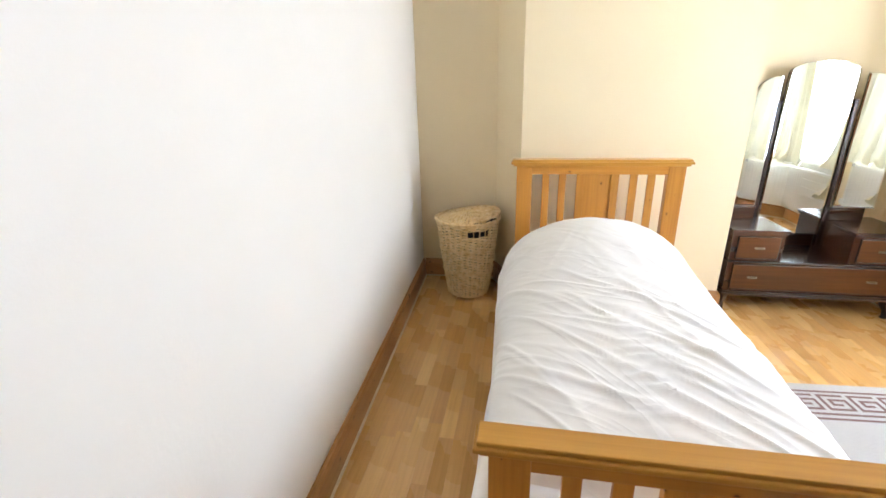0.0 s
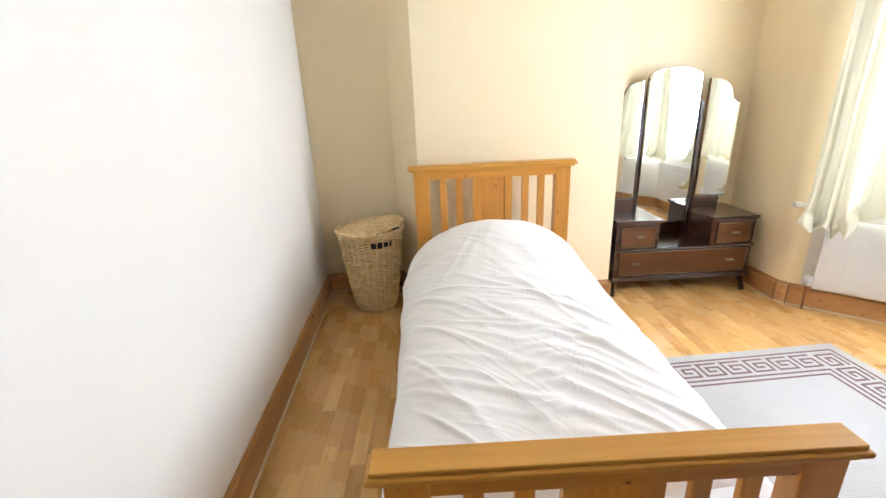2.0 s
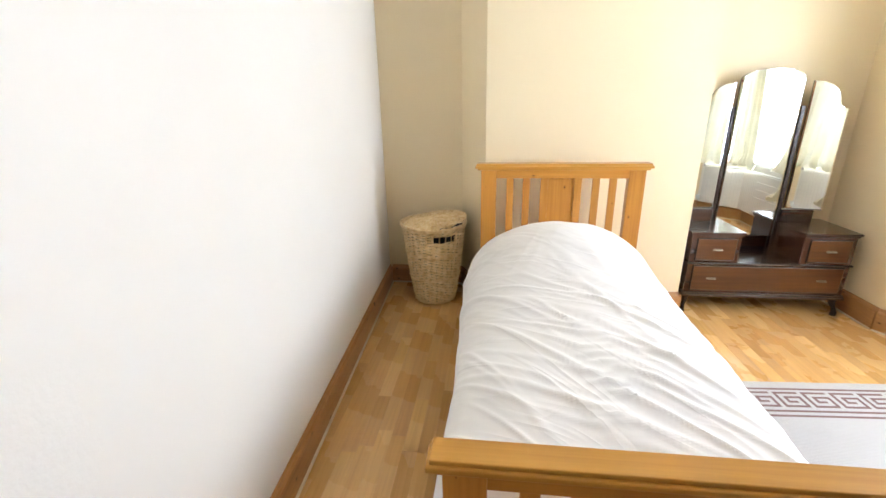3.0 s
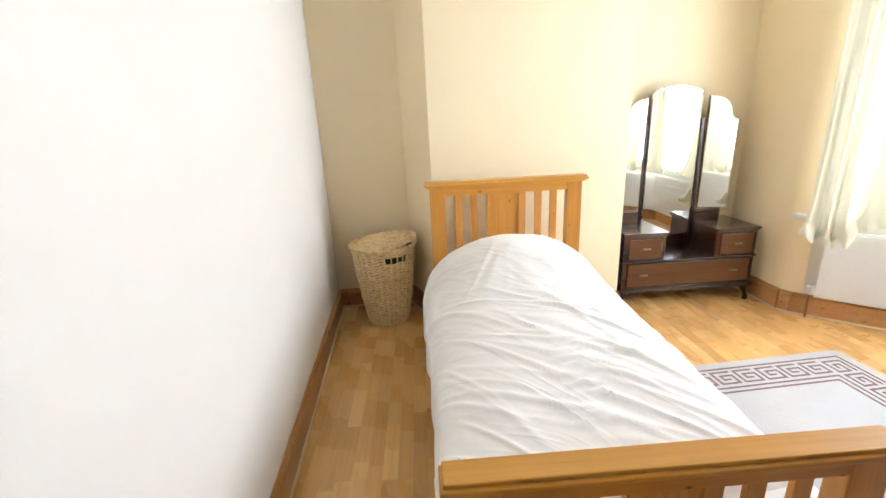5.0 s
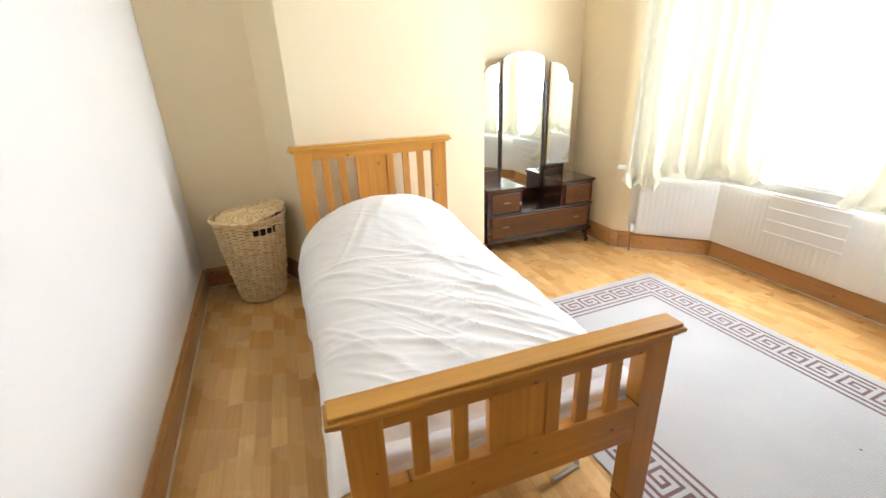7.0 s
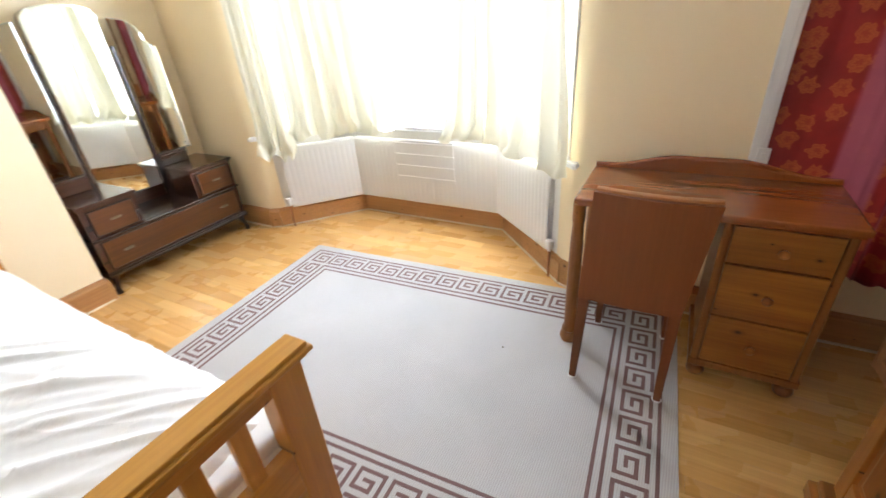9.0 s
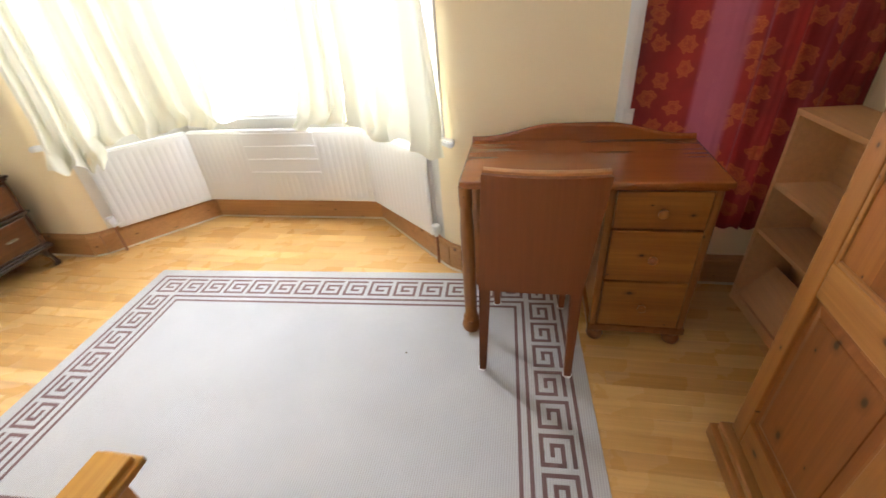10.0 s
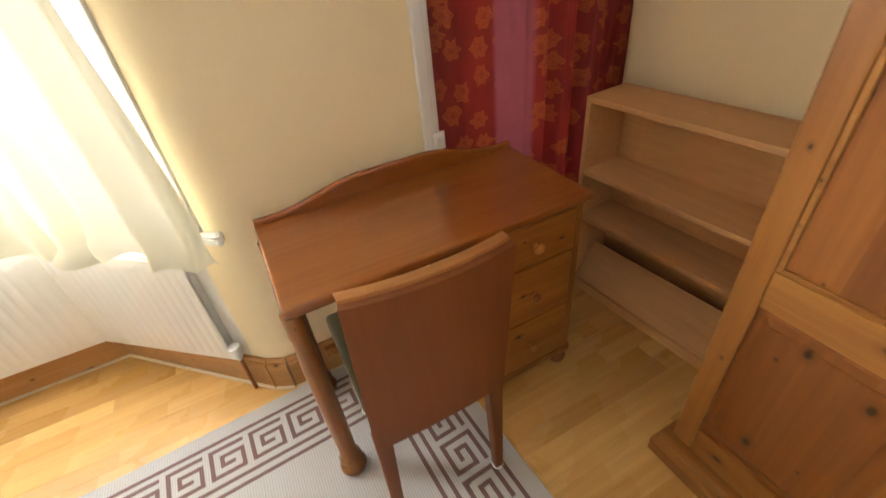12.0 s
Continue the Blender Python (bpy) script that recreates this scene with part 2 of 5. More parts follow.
WALL = paint("cream_wall_paint", (0.89, 0.735, 0.467), 0.55, 0.3)
WALL_WEST = paint("pale_cream_wall_paint", (0.83, 0.790, 0.705), 0.5, 0.4)
CEILING = paint("ceiling_paint", (0.78, 0.77, 0.73), 0.7, 0.2)
GLOSS = paint("white_gloss_paint", (0.80, 0.79, 0.75), 0.3, 0.05)
RADIATOR = paint("radiator_enamel", (0.71, 0.69, 0.645), 0.3, 0.03)
PINE_SKIRT = wood("varnished_pine_skirting", (0.53, 0.275, 0.10), (0.38, 0.175, 0.058), 1, 0.35, 0.7, 0.2, face="YZ")
PINE_SKIRT_X = wood("varnished_pine_skirting_across", (0.53, 0.275, 0.10), (0.38, 0.175, 0.058), 0, 0.35, 0.7, 0.2)
BED_Z = wood("honey_pine_upright", (0.60, 0.275, 0.046), (0.46, 0.180, 0.027), 2, 0.33, 0.55, 0.25)
BED_X = wood("honey_pine_across", (0.60, 0.275, 0.046), (0.46, 0.180, 0.027), 0, 0.33, 0.55, 0.25)
# Same pine, lightened for the caps: the window light on them is painted in.
BED_CAP_LIT = wood("honey_pine_cap_lit", (0.62, 0.310, 0.052), (0.51, 0.225, 0.034), 0, 0.33, 0.0, 0.2)
BED_Y = wood("honey_pine_along", (0.60, 0.275, 0.046), (0.46, 0.180, 0.027), 1, 0.33, 0.55, 0.25)
WALNUT = wood("dark_walnut_veneer", (0.080, 0.030, 0.014), (0.032, 0.012, 0.006), 0, 0.22, 0.0, 0.5)
WALNUT_FACE = wood("walnut_drawer_veneer", (0.130, 0.047, 0.012), (0.068, 0.024, 0.007), 0, 0.34, 0.0, 0.12)
DARK_TRIM = wood("dark_stained_trim", (0.035, 0.014, 0.009), (0.018, 0.007, 0.005), 0, 0.22, 0.0, 0.5)
DESK_TOP = wood("red_varnished_pine", (0.275, 0.084, 0.017), (0.225, 0.064, 0.012), 1, 0.22, 0.0, 0.6, 1.0, 0.02, face="XY")
DESK_FACE = wood("amber_varnished_pine", (0.41, 0.160, 0.030), (0.175, 0.053, 0.009), 1, 0.32, 1.0, 0.2, face="YZ")
DESK_POST = wood("amber_varnished_pine_upright", (0.29, 0.112, 0.024), (0.19, 0.064, 0.013), 2, 0.32, 0.3, 0.15, face="YZ")
CHAIR = wood("red_brown_veneer", (0.185, 0.056, 0.015), (0.162, 0.048, 0.0125), 2, 0.45, 0.0, 0.0)
CHAIR_EDGE = wood("chair_bent_edge", (0.46, 0.185, 0.055), (0.36, 0.135, 0.038), 1, 0.4, 0.0, 0.2)
WARD_Z = wood("orange_pine_upright", (0.30, 0.106, 0.023), (0.195, 0.060, 0.010), 2, 0.42, 1.1, 0.06, staves=0.088)
WARD_STILE = wood("yellow_pine_stile", (0.29, 0.110, 0.022), (0.20, 0.068, 0.012), 2, 0.42, 1.0, 0.08)
WARD_X = wood("orange_pine_across", (0.37, 0.158, 0.036), (0.26, 0.096, 0.019), 0, 0.42, 1.1, 0.08)
SHELF = wood("beech_effect_board", (0.66, 0.350, 0.148), (0.61, 0.315, 0.130), 0, 0.5, 0.0, 0.0, 0.8, 0.02)
OLIVE = cloth("olive_upholstery", (0.060, 0.046, 0.014), 400, sheen=0.0)
COTTON = cloth("white_cotton", (0.83, 0.81, 0.78), 1100)
DUVET = crumpled("creased_white_cotton", (0.87, 0.83, 0.765))
SHEER = cloth("cream_curtain_cloth", (0.80, 0.757, 0.58), 700, 0.048)
RED = floral("red_floral_cloth")
LAMINATE = laminate("oak_strip_laminate")
WICKER = wicker("natural_willow")
RUG = flatweave("pale_grey_flatweave", (0.51, 0.485, 0.450))
RUG_BROWN = flatweave("brown_flatweave", (0.185, 0.100, 0.085))
BEAD = plain("pale_wood_bead", (0.62, 0.50, 0.33), 0.45)
STEEL = plain("brushed_steel", (0.55, 0.55, 0.55), 0.3, 1.0)
BRASS = plain("dull_nickel", (0.17, 0.145, 0.10), 0.42, 1.0)
COPPER = plain("painted_copper", (0.30, 0.13, 0.06), 0.4, 0.6)
PLASTIC = plain("white_plastic", (0.78, 0.77, 0.73), 0.35)
# Colour of the cable clip; elsewhere it paints shade in hollows.
BLACK = plain("black_clip_and_shade", (0.015, 0.012, 0.01), 0.7)
SUBFLOOR = plain("subfloor", (0.12, 0.075, 0.035), 0.8)
MIRROR = plain("silvered_glass", (0.80, 0.83, 0.80), 0.015, 1.0)


def pane_glass():
    m, n, l, p = node_material("window_glass")
    p.inputs["Base Color"].default_value = (0.98, 1, 0.99, 1)
    p.inputs["Roughness"].default_value, p.inputs["Transmission Weight"].default_value, p.inputs["IOR"].default_value = 0.0, 1.0, 1.05
    return m


GLASS = pane_glass()


def hazy_sky():
    m, n, l, p = node_material("hazy_daylight")
    glow = n.new("ShaderNodeEmission")
    glow.inputs["Color"].default_value, glow.inputs["Strength"].default_value = (0.88, 0.95, 1.0, 1.0), 3.2
    l.new(glow.outputs[0], n["Material Output"].inputs[0])
    return m


HAZE = hazy_sky()


# ---- building helpers ----
def thing(name, loc, label, category, group=""):
    ob = new(name)
    ob.empty_display_size = 0.1
    ob.location = loc
    return tagged(ob, label, category, group)


def base_of(ob):
    """World place of an unturned thing or part."""
    v = Vector((0, 0, 0))
    while ob:
        v += ob.location
        ob = ob.parent
    return v


def part(name, bm, material, parent=None, label="", smooth=False):
    """Links a bmesh, modelled in world coordinates, as one mesh under its thing."""
    if parent:
        bmesh.ops.translate(bm, verts=bm.verts, vec=-base_of(parent))
    me = bpy.data.meshes.new(name)
    bmesh.ops.recalc_face_normals(bm, faces=bm.faces)
    bm.to_mesh(me)
    bm.free()
    if smooth:
        for f in me.polygons:
            f.use_smooth = True
        me.set_sharp_from_angle(angle=radians(40))
    me.materials.append(material)
    ob = new(name, me)
    ob.parent = parent
    if label:
        tagged(ob, label)
    return ob


def add_box(bm, lo, hi, bev=0.003, seg=2):
    r = bmesh.ops.create_cube(bm, size=1.0)
    vs = r["verts"]
    for v in vs:
        v.co = Vector([lo[i] + (v.co[i] + 0.5) * (hi[i] - lo[i]) for i in range(3)])
    if bev:
        es = list({e for v in vs for e in v.link_edges})
        bmesh.ops.bevel(bm, geom=es, offset=min(bev, 0.45 * min(hi[i] - lo[i] for i in range(3))), segments=seg, affect="EDGES", profile=0.6)
    return bm


def box(lo, hi, bev=0.003, seg=2):
    return add_box(bmesh.new(), lo, hi, bev, seg)


def prism(pts, z0, z1, bm=None):
    """An upright prism over a plan."""
    bm = bm or bmesh.new()
    a = [bm.verts.new((x, y, z0)) for x, y in pts]
    b = [bm.verts.new((x, y, z1)) for x, y in pts]
    bm.faces.new(a[::-1])
    bm.faces.new(b)
    for i in range(len(pts)):
        j = (i + 1) % len(pts)
        bm.faces.new((a[i], a[j], b[j], b[i]))
    return bm


def lathe(profile, at, seg=24, bm=None):
    """Turned form about an upright axis; profile of (radius, z)."""
    bm = bm or bmesh.new()
    rings = []
    for r, z in profile:
        rings.append([bm.verts.new((at[0] + r * math.cos(2 * math.pi * i / seg), at[1] + r * math.sin(2 * math.pi * i / seg), at[2] + z)) for i in range(seg)])
    for a, b in zip(rings, rings[1:]):
        for i in range(seg):
            j = (i + 1) % seg
            bm.faces.new((a[i], a[j], b[j], b[i]))
    bm.faces.new(rings[0][::-1])
    bm.faces.new(rings[-1])
    return bm


def tube(path, r, seg=8, bm=None, closed=False):
    """A round rod along a path."""
    bm = bm or bmesh.new()
    path = [Vector(p) for p in path]
    n, rings = len(path), []
    for i, p in enumerate(path):
        d = (path[(i + 1) % n] - path[i - 1]) if closed else (path[min(i + 1, n - 1)] - path[max(i - 1, 0)])
        d.normalize()
        u = d.cross(Vector((0, 0, 1)) if abs(d.z) < 0.9 else Vector((1, 0, 0))).normalized()
        w = d.cross(u)
        rings.append([bm.verts.new(p + r * (math.cos(2 * math.pi * k / seg) * u + math.sin(2 * math.pi * k / seg) * w)) for k in range(seg)])
    pairs = list(zip(rings, rings[1:])) + ([(rings[-1], rings[0])] if closed else [])
    for a, b in pairs:
        for k in range(seg):
            bm.faces.new((a[k], a[(k + 1) % seg], b[(k + 1) % seg], b[k]))
    if not closed:
        bm.faces.new(rings[0][::-1])
        bm.faces.new(rings[-1])
    return bm


def sheet(rows, thick=0.0):
    """A surface through a grid of points; thick gives it a back."""
    bm = bmesh.new()
    g = [[bm.verts.new(p) for p in row] for row in rows]
    for a, b in zip(g, g[1:]):
        for i in range(len(a) - 1):
            bm.faces.new((a[i], a[i + 1], b[i + 1], b[i]))
    if thick:
        bmesh.ops.recalc_face_normals(bm, faces=bm.faces)
        bmesh.ops.solidify(bm, geom=bm.faces[:], thickness=thick)
    return bm


def structure(name, bm, material, label, category, smooth=False):
    return tagged(part(name, bm, material, None, "", smooth), label, category, "", "structure")


def lerp(p, q, t):
    return tuple(a + (b - a) * t for a, b in zip(p, q))


# ---- the room ----
def left_x(y):
    return -0.468 - 0.049 * (y - 1.4)


H = 2.72
SOUTH, BACK1, BACK2, CHIM = -0.86, 3.54, 3.58, 3.14
RIGHT = 2.70
A, B, C, D = (2.70, 2.95), (3.25, 2.46), (3.26, 1.25), (2.70, 0.68)
SILL = 0.68

structure("floor", box((-0.9, -4.5, -0.12), (3.6, 3.9, -0.012), 0), SUBFLOOR, "timber subfloor below the oak laminate strips", "floor")
structure("ceiling", box((-0.9, -4.5, H), (3.6, 3.9, H + 0.12), 0), CEILING, "plain white painted plaster ceiling", "ceiling")
# Assumed, unseen end of the room; its depth keeps bounced light low.
FAR = -4.2
structure("wall_west", prism([(left_x(FAR), FAR), (left_x(BACK1), BACK1), (left_x(BACK1) - 0.15, BACK1), (left_x(FAR) - 0.15, FAR)], -0.012, H), WALL_WEST,
          "pale cream painted plaster wall, slightly uneven", "wall")
structure("wall_north", prism([(-0.75, BACK1), (0.035, BACK1), (0.22, CHIM), (1.56, CHIM), (1.56, BACK2), (2.9, BACK2), (2.9, 3.75), (-0.75, 3.75)], -0.012, H), WALL,
          "cream painted wall with a projecting chimney breast", "wall")
structure("wall_south", prism([(0.93, SOUTH), (0.93, FAR), (1.08, FAR), (1.08, SOUTH - 0.15), (2.9, SOUTH - 0.15), (2.9, SOUTH)], -0.012, H), WALL, "cream painted plaster wall behind wardrobe and shelves", "wall")

structure("wall_far", box((-1.0, FAR - 0.15, -0.012), (1.2, FAR, H), 0), WALL, "plain cream end wall, unseen, set far back to weaken bounced light", "wall")

# Wall beside the bay, with a rounded plaster corner, and the wall with the curtained window.
WIN_Y0, WIN_Y1, WIN_Z0, WIN_Z1 = -0.66, -0.09, 0.40, 2.12


def rounded_corner(p, q, r, k=6):
    return [lerp(lerp(p, q, t), lerp(q, r, t), t) for t in [i / k for i in range(k + 1)]]


structure("wall_east_1", prism([(RIGHT, BACK2)] + rounded_corner((RIGHT, A[1] + 0.09), A, lerp(A, B, 0.13)) + [lerp(A, B, 0.13), (A[0] + 0.24, A[1] + 0.06), (RIGHT + 0.2, BACK2)], -0.012, H),
          WALL, "cream painted wall turning into the bay", "wall", True)
bm = prism([lerp(D, C, 0.13)] + rounded_corner(lerp(D, C, 0.13), D, (RIGHT, D[1] - 0.09)) + [(RIGHT, WIN_Y1), (RIGHT + 0.2, WIN_Y1), (D[0] + 0.24, D[1] - 0.06)], -0.012, H)
prism([(RIGHT, WIN_Y0), (RIGHT, SOUTH), (RIGHT + 0.2, SOUTH), (RIGHT + 0.2, WIN_Y0)], -0.012, H, bm)
prism([(RIGHT, WIN_Y1), (RIGHT, WIN_Y0), (RIGHT + 0.2, WIN_Y0), (RIGHT + 0.2, WIN_Y1)], -0.012, WIN_Z0, bm)
prism([(RIGHT, WIN_Y1), (RIGHT, WIN_Y0), (RIGHT + 0.2, WIN_Y0), (RIGHT + 0.2, WIN_Y1)], WIN_Z1, H, bm)
structure("wall_east_2", bm, WALL, "cream painted wall with a curtained window", "wall", True)

# Bright haze beyond the windows.
bm = bmesh.new()
ring = [(9.0 * math.cos(radians(a)) + 2.0, 9.0 * math.sin(radians(a)) + 1.6) for a in range(-78, 79, 6)]
lo, hi = [bm.verts.new((x, y, -3.0)) for x, y in ring], [bm.verts.new((x, y, 9.0)) for x, y in ring]
for i in range(len(ring) - 1):
    bm.faces.new((lo[i], lo[i + 1], hi[i + 1], hi[i]))
structure("backdrop", bm, HAZE, "white hazy daylight beyond the windows", "backdrop", True)

# The bay: low wall, lintel, windows, sill.
OUT = [(A[0] + 0.12, A[1] + 0.16), (B[0] + 0.17, B[1] + 0.09), (C[0] + 0.17, C[1] - 0.09), (D[0] + 0.12, D[1] - 0.16)]
BAY = [A, B, C, D]
WTOP = 2.42
BAY_IN = [lerp(A, B, 0.13), B, C, lerp(D, C, 0.13)]
bm = prism(BAY_IN + OUT[::-1], -0.012, SILL - 0.004)
structure("wall_bay", bm, WALL_WEST, "pale cream painted wall under the bay window", "wall")
structure("lintel_bay", prism(BAY_IN + OUT[::-1], WTOP, H), WALL, "cream painted lintel over the bay window", "wall")


def inward(p, q):
    d = Vector((q[0] - p[0], q[1] - p[1], 0)).normalized()
    n = Vector((-d.y, d.x, 0))
    return d, n if n.x < 0 else -n


def along_box(bm, p, q, t0, t1, off0, off1, z0, z1, bev=0.004):
    """A box beside the line p-q between distances t0 and t1, from off0 to off1 into the room."""
    d, n = inward(p, q)
    start = len(bm.verts)
    add_box(bm, (t0, off0, z0), (t1, off1, z1), bev)
    bm.verts.ensure_lookup_table()
    for v in bm.verts[start:]:
        t, o, z = v.co
        v.co = Vector((p[0], p[1], 0)) + d * t + n * o + Vector((0, 0, z))
    return bm


def bay_window(name, p, q, lights, watts, hinge=0.5, spread=180, lean=0.0):
    d, n = inward(p, q)
    length = (Vector(q) - Vector(p)).length
    root = thing(name, (*p, SILL), "white painted timber bay window with clear panes", "window")
    root["kind"] = "structure"
    bm = bmesh.new()
    for t in [i / lights for i in range(lights + 1)]:
        w = 0.05 if 0 < t < 1 else 0.045
        along_box(bm, p, q, t * length - w / 2 + (0.02 if t == 0 else -0.02 if t == 1 else 0), t * length + w / 2 + (0.02 if t == 0 else -0.02 if t == 1 else 0), -0.10, -0.03, SILL + 0.012, WTOP - 0.004)
    for z, h in ((SILL + 0.012, 0.03), (1.80, 0.05), (WTOP - 0.07, 0.06)):
        along_box(bm, p, q, 0.045, length - 0.045, -0.098, -0.032, z, z + h)
    part("window_frame", bm, GLOSS, root)
    for i in range(lights):
        bm = bmesh.new()
        along_box(bm, p, q, i * length / lights + 0.03, (i + 1) * length / lights - 0.03, -0.068, -0.064, SILL + 0.06, WTOP - 0.05, 0)
        g = part("pane", bm, GLASS, root)
        g.visible_shadow = False
    mid = Vector((*lerp(p, q, 0.5 if lights > 1 else hinge), (SILL + WTOP) / 2)) - n * 0.13
    window_light("daylight", mid, n + Vector((0, lean, -0.10)), length - (0.02 if length > 1 else 0.30), WTOP - SILL - 0.06, watts * length, spread)
    return root


bay_window("window_1", A, B, 1, 55)
bay_window("window_2", B, C, 1, 150, 0.5, 158, -0.05)
bay_window("window_3", C, D, 1, 175, 0.40)

# Sill board round the bay with a horn on each end.
SIN = [(A[0] - 0.030, A[1] + 0.03), (A[0] - 0.030, A[1] + 0.0), (B[0] - 0.05, B[1] - 0.020), (C[0] - 0.05, C[1] + 0.020), (D[0] - 0.030, D[1]), (D[0] - 0.030, D[1] - 0.02)]
SOUT = [(D[0] + 0.06, D[1] - 0.02), (C[0] + 0.09, C[1] - 0.05), (B[0] + 0.09, B[1] + 0.05), (A[0] + 0.06, A[1] + 0.03)]
bm = prism(SIN + SOUT, SILL, SILL + 0.028)
bmesh.ops.bevel(bm, geom=[e for e in bm.edges], offset=0.006, segments=2, affect="EDGES")
structure("window_sill", bm, GLOSS, "white gloss painted sill board round the bay", "window sill")

# Curtained side window.
root = thing("window_4", (RIGHT, (WIN_Y0 + WIN_Y1) / 2, WIN_Z0), "white painted window behind the red curtain", "window")
root["kind"] = "structure"
bm = bmesh.new()
for y in (WIN_Y0, WIN_Y1 - 0.06):
    add_box(bm, (RIGHT + 0.08, y, WIN_Z0), (RIGHT + 0.14, y + 0.06, WIN_Z1), 0.004)
for z in (WIN_Z0, 1.5, WIN_Z1 - 0.06):
    add_box(bm, (RIGHT + 0.082, WIN_Y0 + 0.06, z), (RIGHT + 0.138, WIN_Y1 - 0.06, z + 0.06), 0.004)
part("window_frame", bm, GLOSS, root)
g = part("pane", box((RIGHT + 0.108, WIN_Y0 + 0.05, WIN_Z0 + 0.05), (RIGHT + 0.112, WIN_Y1 - 0.05, WIN_Z1 - 0.05), 0), GLASS, root)
g.visible_shadow = False
window_light("daylight", (RIGHT + 0.17, (WIN_Y0 + WIN_Y1) / 2, (WIN_Z0 + WIN_Z1) / 2), (-1, 0, 0), 0.5, 1.6, 1.2)
bm = bmesh.new()
add_box(bm, (RIGHT - 0.022, WIN_Y1 + 0.004, 0.16), (RIGHT + 0.0, 0.0, 2.2), 0.006)
add_box(bm, (RIGHT - 0.03, WIN_Y1 + 0.058, 0.16), (RIGHT - 0.022, 0.004, 2.2), 0.004)
structure("trim_1", bm, GLOSS, "white gloss painted architrave beside the window", "trim")


def skirting(name, p, q, mat, gap=0.0):
    """Moulded board along a wall; the room lies to the left of p-q."""
    d = Vector((q[0] - p[0], q[1] - p[1], 0))
    length = d.length
    d.normalize()
    n = Vector((-d.y, d.x, 0))
    prof = [(0.0, 0.0), (0.02, 0.0), (0.02, 0.118), (0.017, 0.128), (0.011, 0.134), (0.009, 0.143), (0.004, 0.15), (0.0, 0.15)]
    bm = bmesh.new()
    ends = []
    for s in (0.0, length):
        ends.append([bm.verts.new(Vector((*p, 0)) + d * s + n * o + Vector((0, 0, z))) for o, z in prof])
    k = len(prof)
    for i in range(k):
        bm.faces.new((ends[0][i], ends[0][(i + 1) % k], ends[1][(i + 1) % k], ends[1][i]))
    bm.faces.new(ends[0][::-1])
    bm.faces.new(ends[1])
    base = structure(name, bm, mat, "varnished knotty pine skirting board", "skirting")
    bm = bmesh.new()
    ends = []
    for s in (0.0, length):
        ends.append([bm.verts.new(Vector((*p, 0)) + d * s + n * (0.0202 + o) + Vector((0, 0, z))) for o, z in ((0, 0), (0.009, 0), (0.0085, 0.004), (0.006, 0.007), (0, 0.009))])
    for i in range(5):
        bm.faces.new((ends[0][i], ends[0][(i + 1) % 5], ends[1][(i + 1) % 5], ends[1][i]))
    bm.faces.new(ends[0][::-1])
    bm.faces.new(ends[1])
    structure("trim", bm, BEAD, "pale wood bead along the skirting foot", "trim")
    return base


skirting("baseboard", (left_x(BACK1), BACK1), (left_x(FAR), FAR), PINE_SKIRT)
skirting("baseboard", (0.035, BACK1), (left_x(BACK1) + 0.02, BACK1), PINE_SKIRT_X)
skirting("baseboard", (0.22, CHIM), (0.043, BACK1 - 0.018), PINE_SKIRT)
skirting("baseboard", (1.56, CHIM), (0.22, CHIM), PINE_SKIRT_X)
skirting("baseboard", (1.56, BACK2), (1.56, CHIM - 0.02), PINE_SKIRT)
skirting("baseboard", (RIGHT, BACK2), (1.58, BACK2), PINE_SKIRT_X)
skirting("baseboard", (RIGHT, A[1] + 0.03), (RIGHT, BACK2 - 0.02), PINE_SKIRT)
skirting("baseboard", B, lerp(A, B, 0.06), PINE_SKIRT_X)
skirting("baseboard", C, B, PINE_SKIRT)
skirting("baseboard", lerp(D, C, 0.06), C, PINE_SKIRT_X)
skirting("baseboard", (RIGHT, SOUTH), (RIGHT, D[1] - 0.03), PINE_SKIRT)
skirting("baseboard", (RIGHT, D[1] - 0.03), lerp(D, C, 0.06), PINE_SKIRT)
skirting("baseboard", lerp(A, B, 0.06), (RIGHT, A[1] + 0.03), PINE_SKIRT)
skirting("baseboard", (0.95, SOUTH), (RIGHT - 0.02, SOUTH), PINE_SKIRT_X)


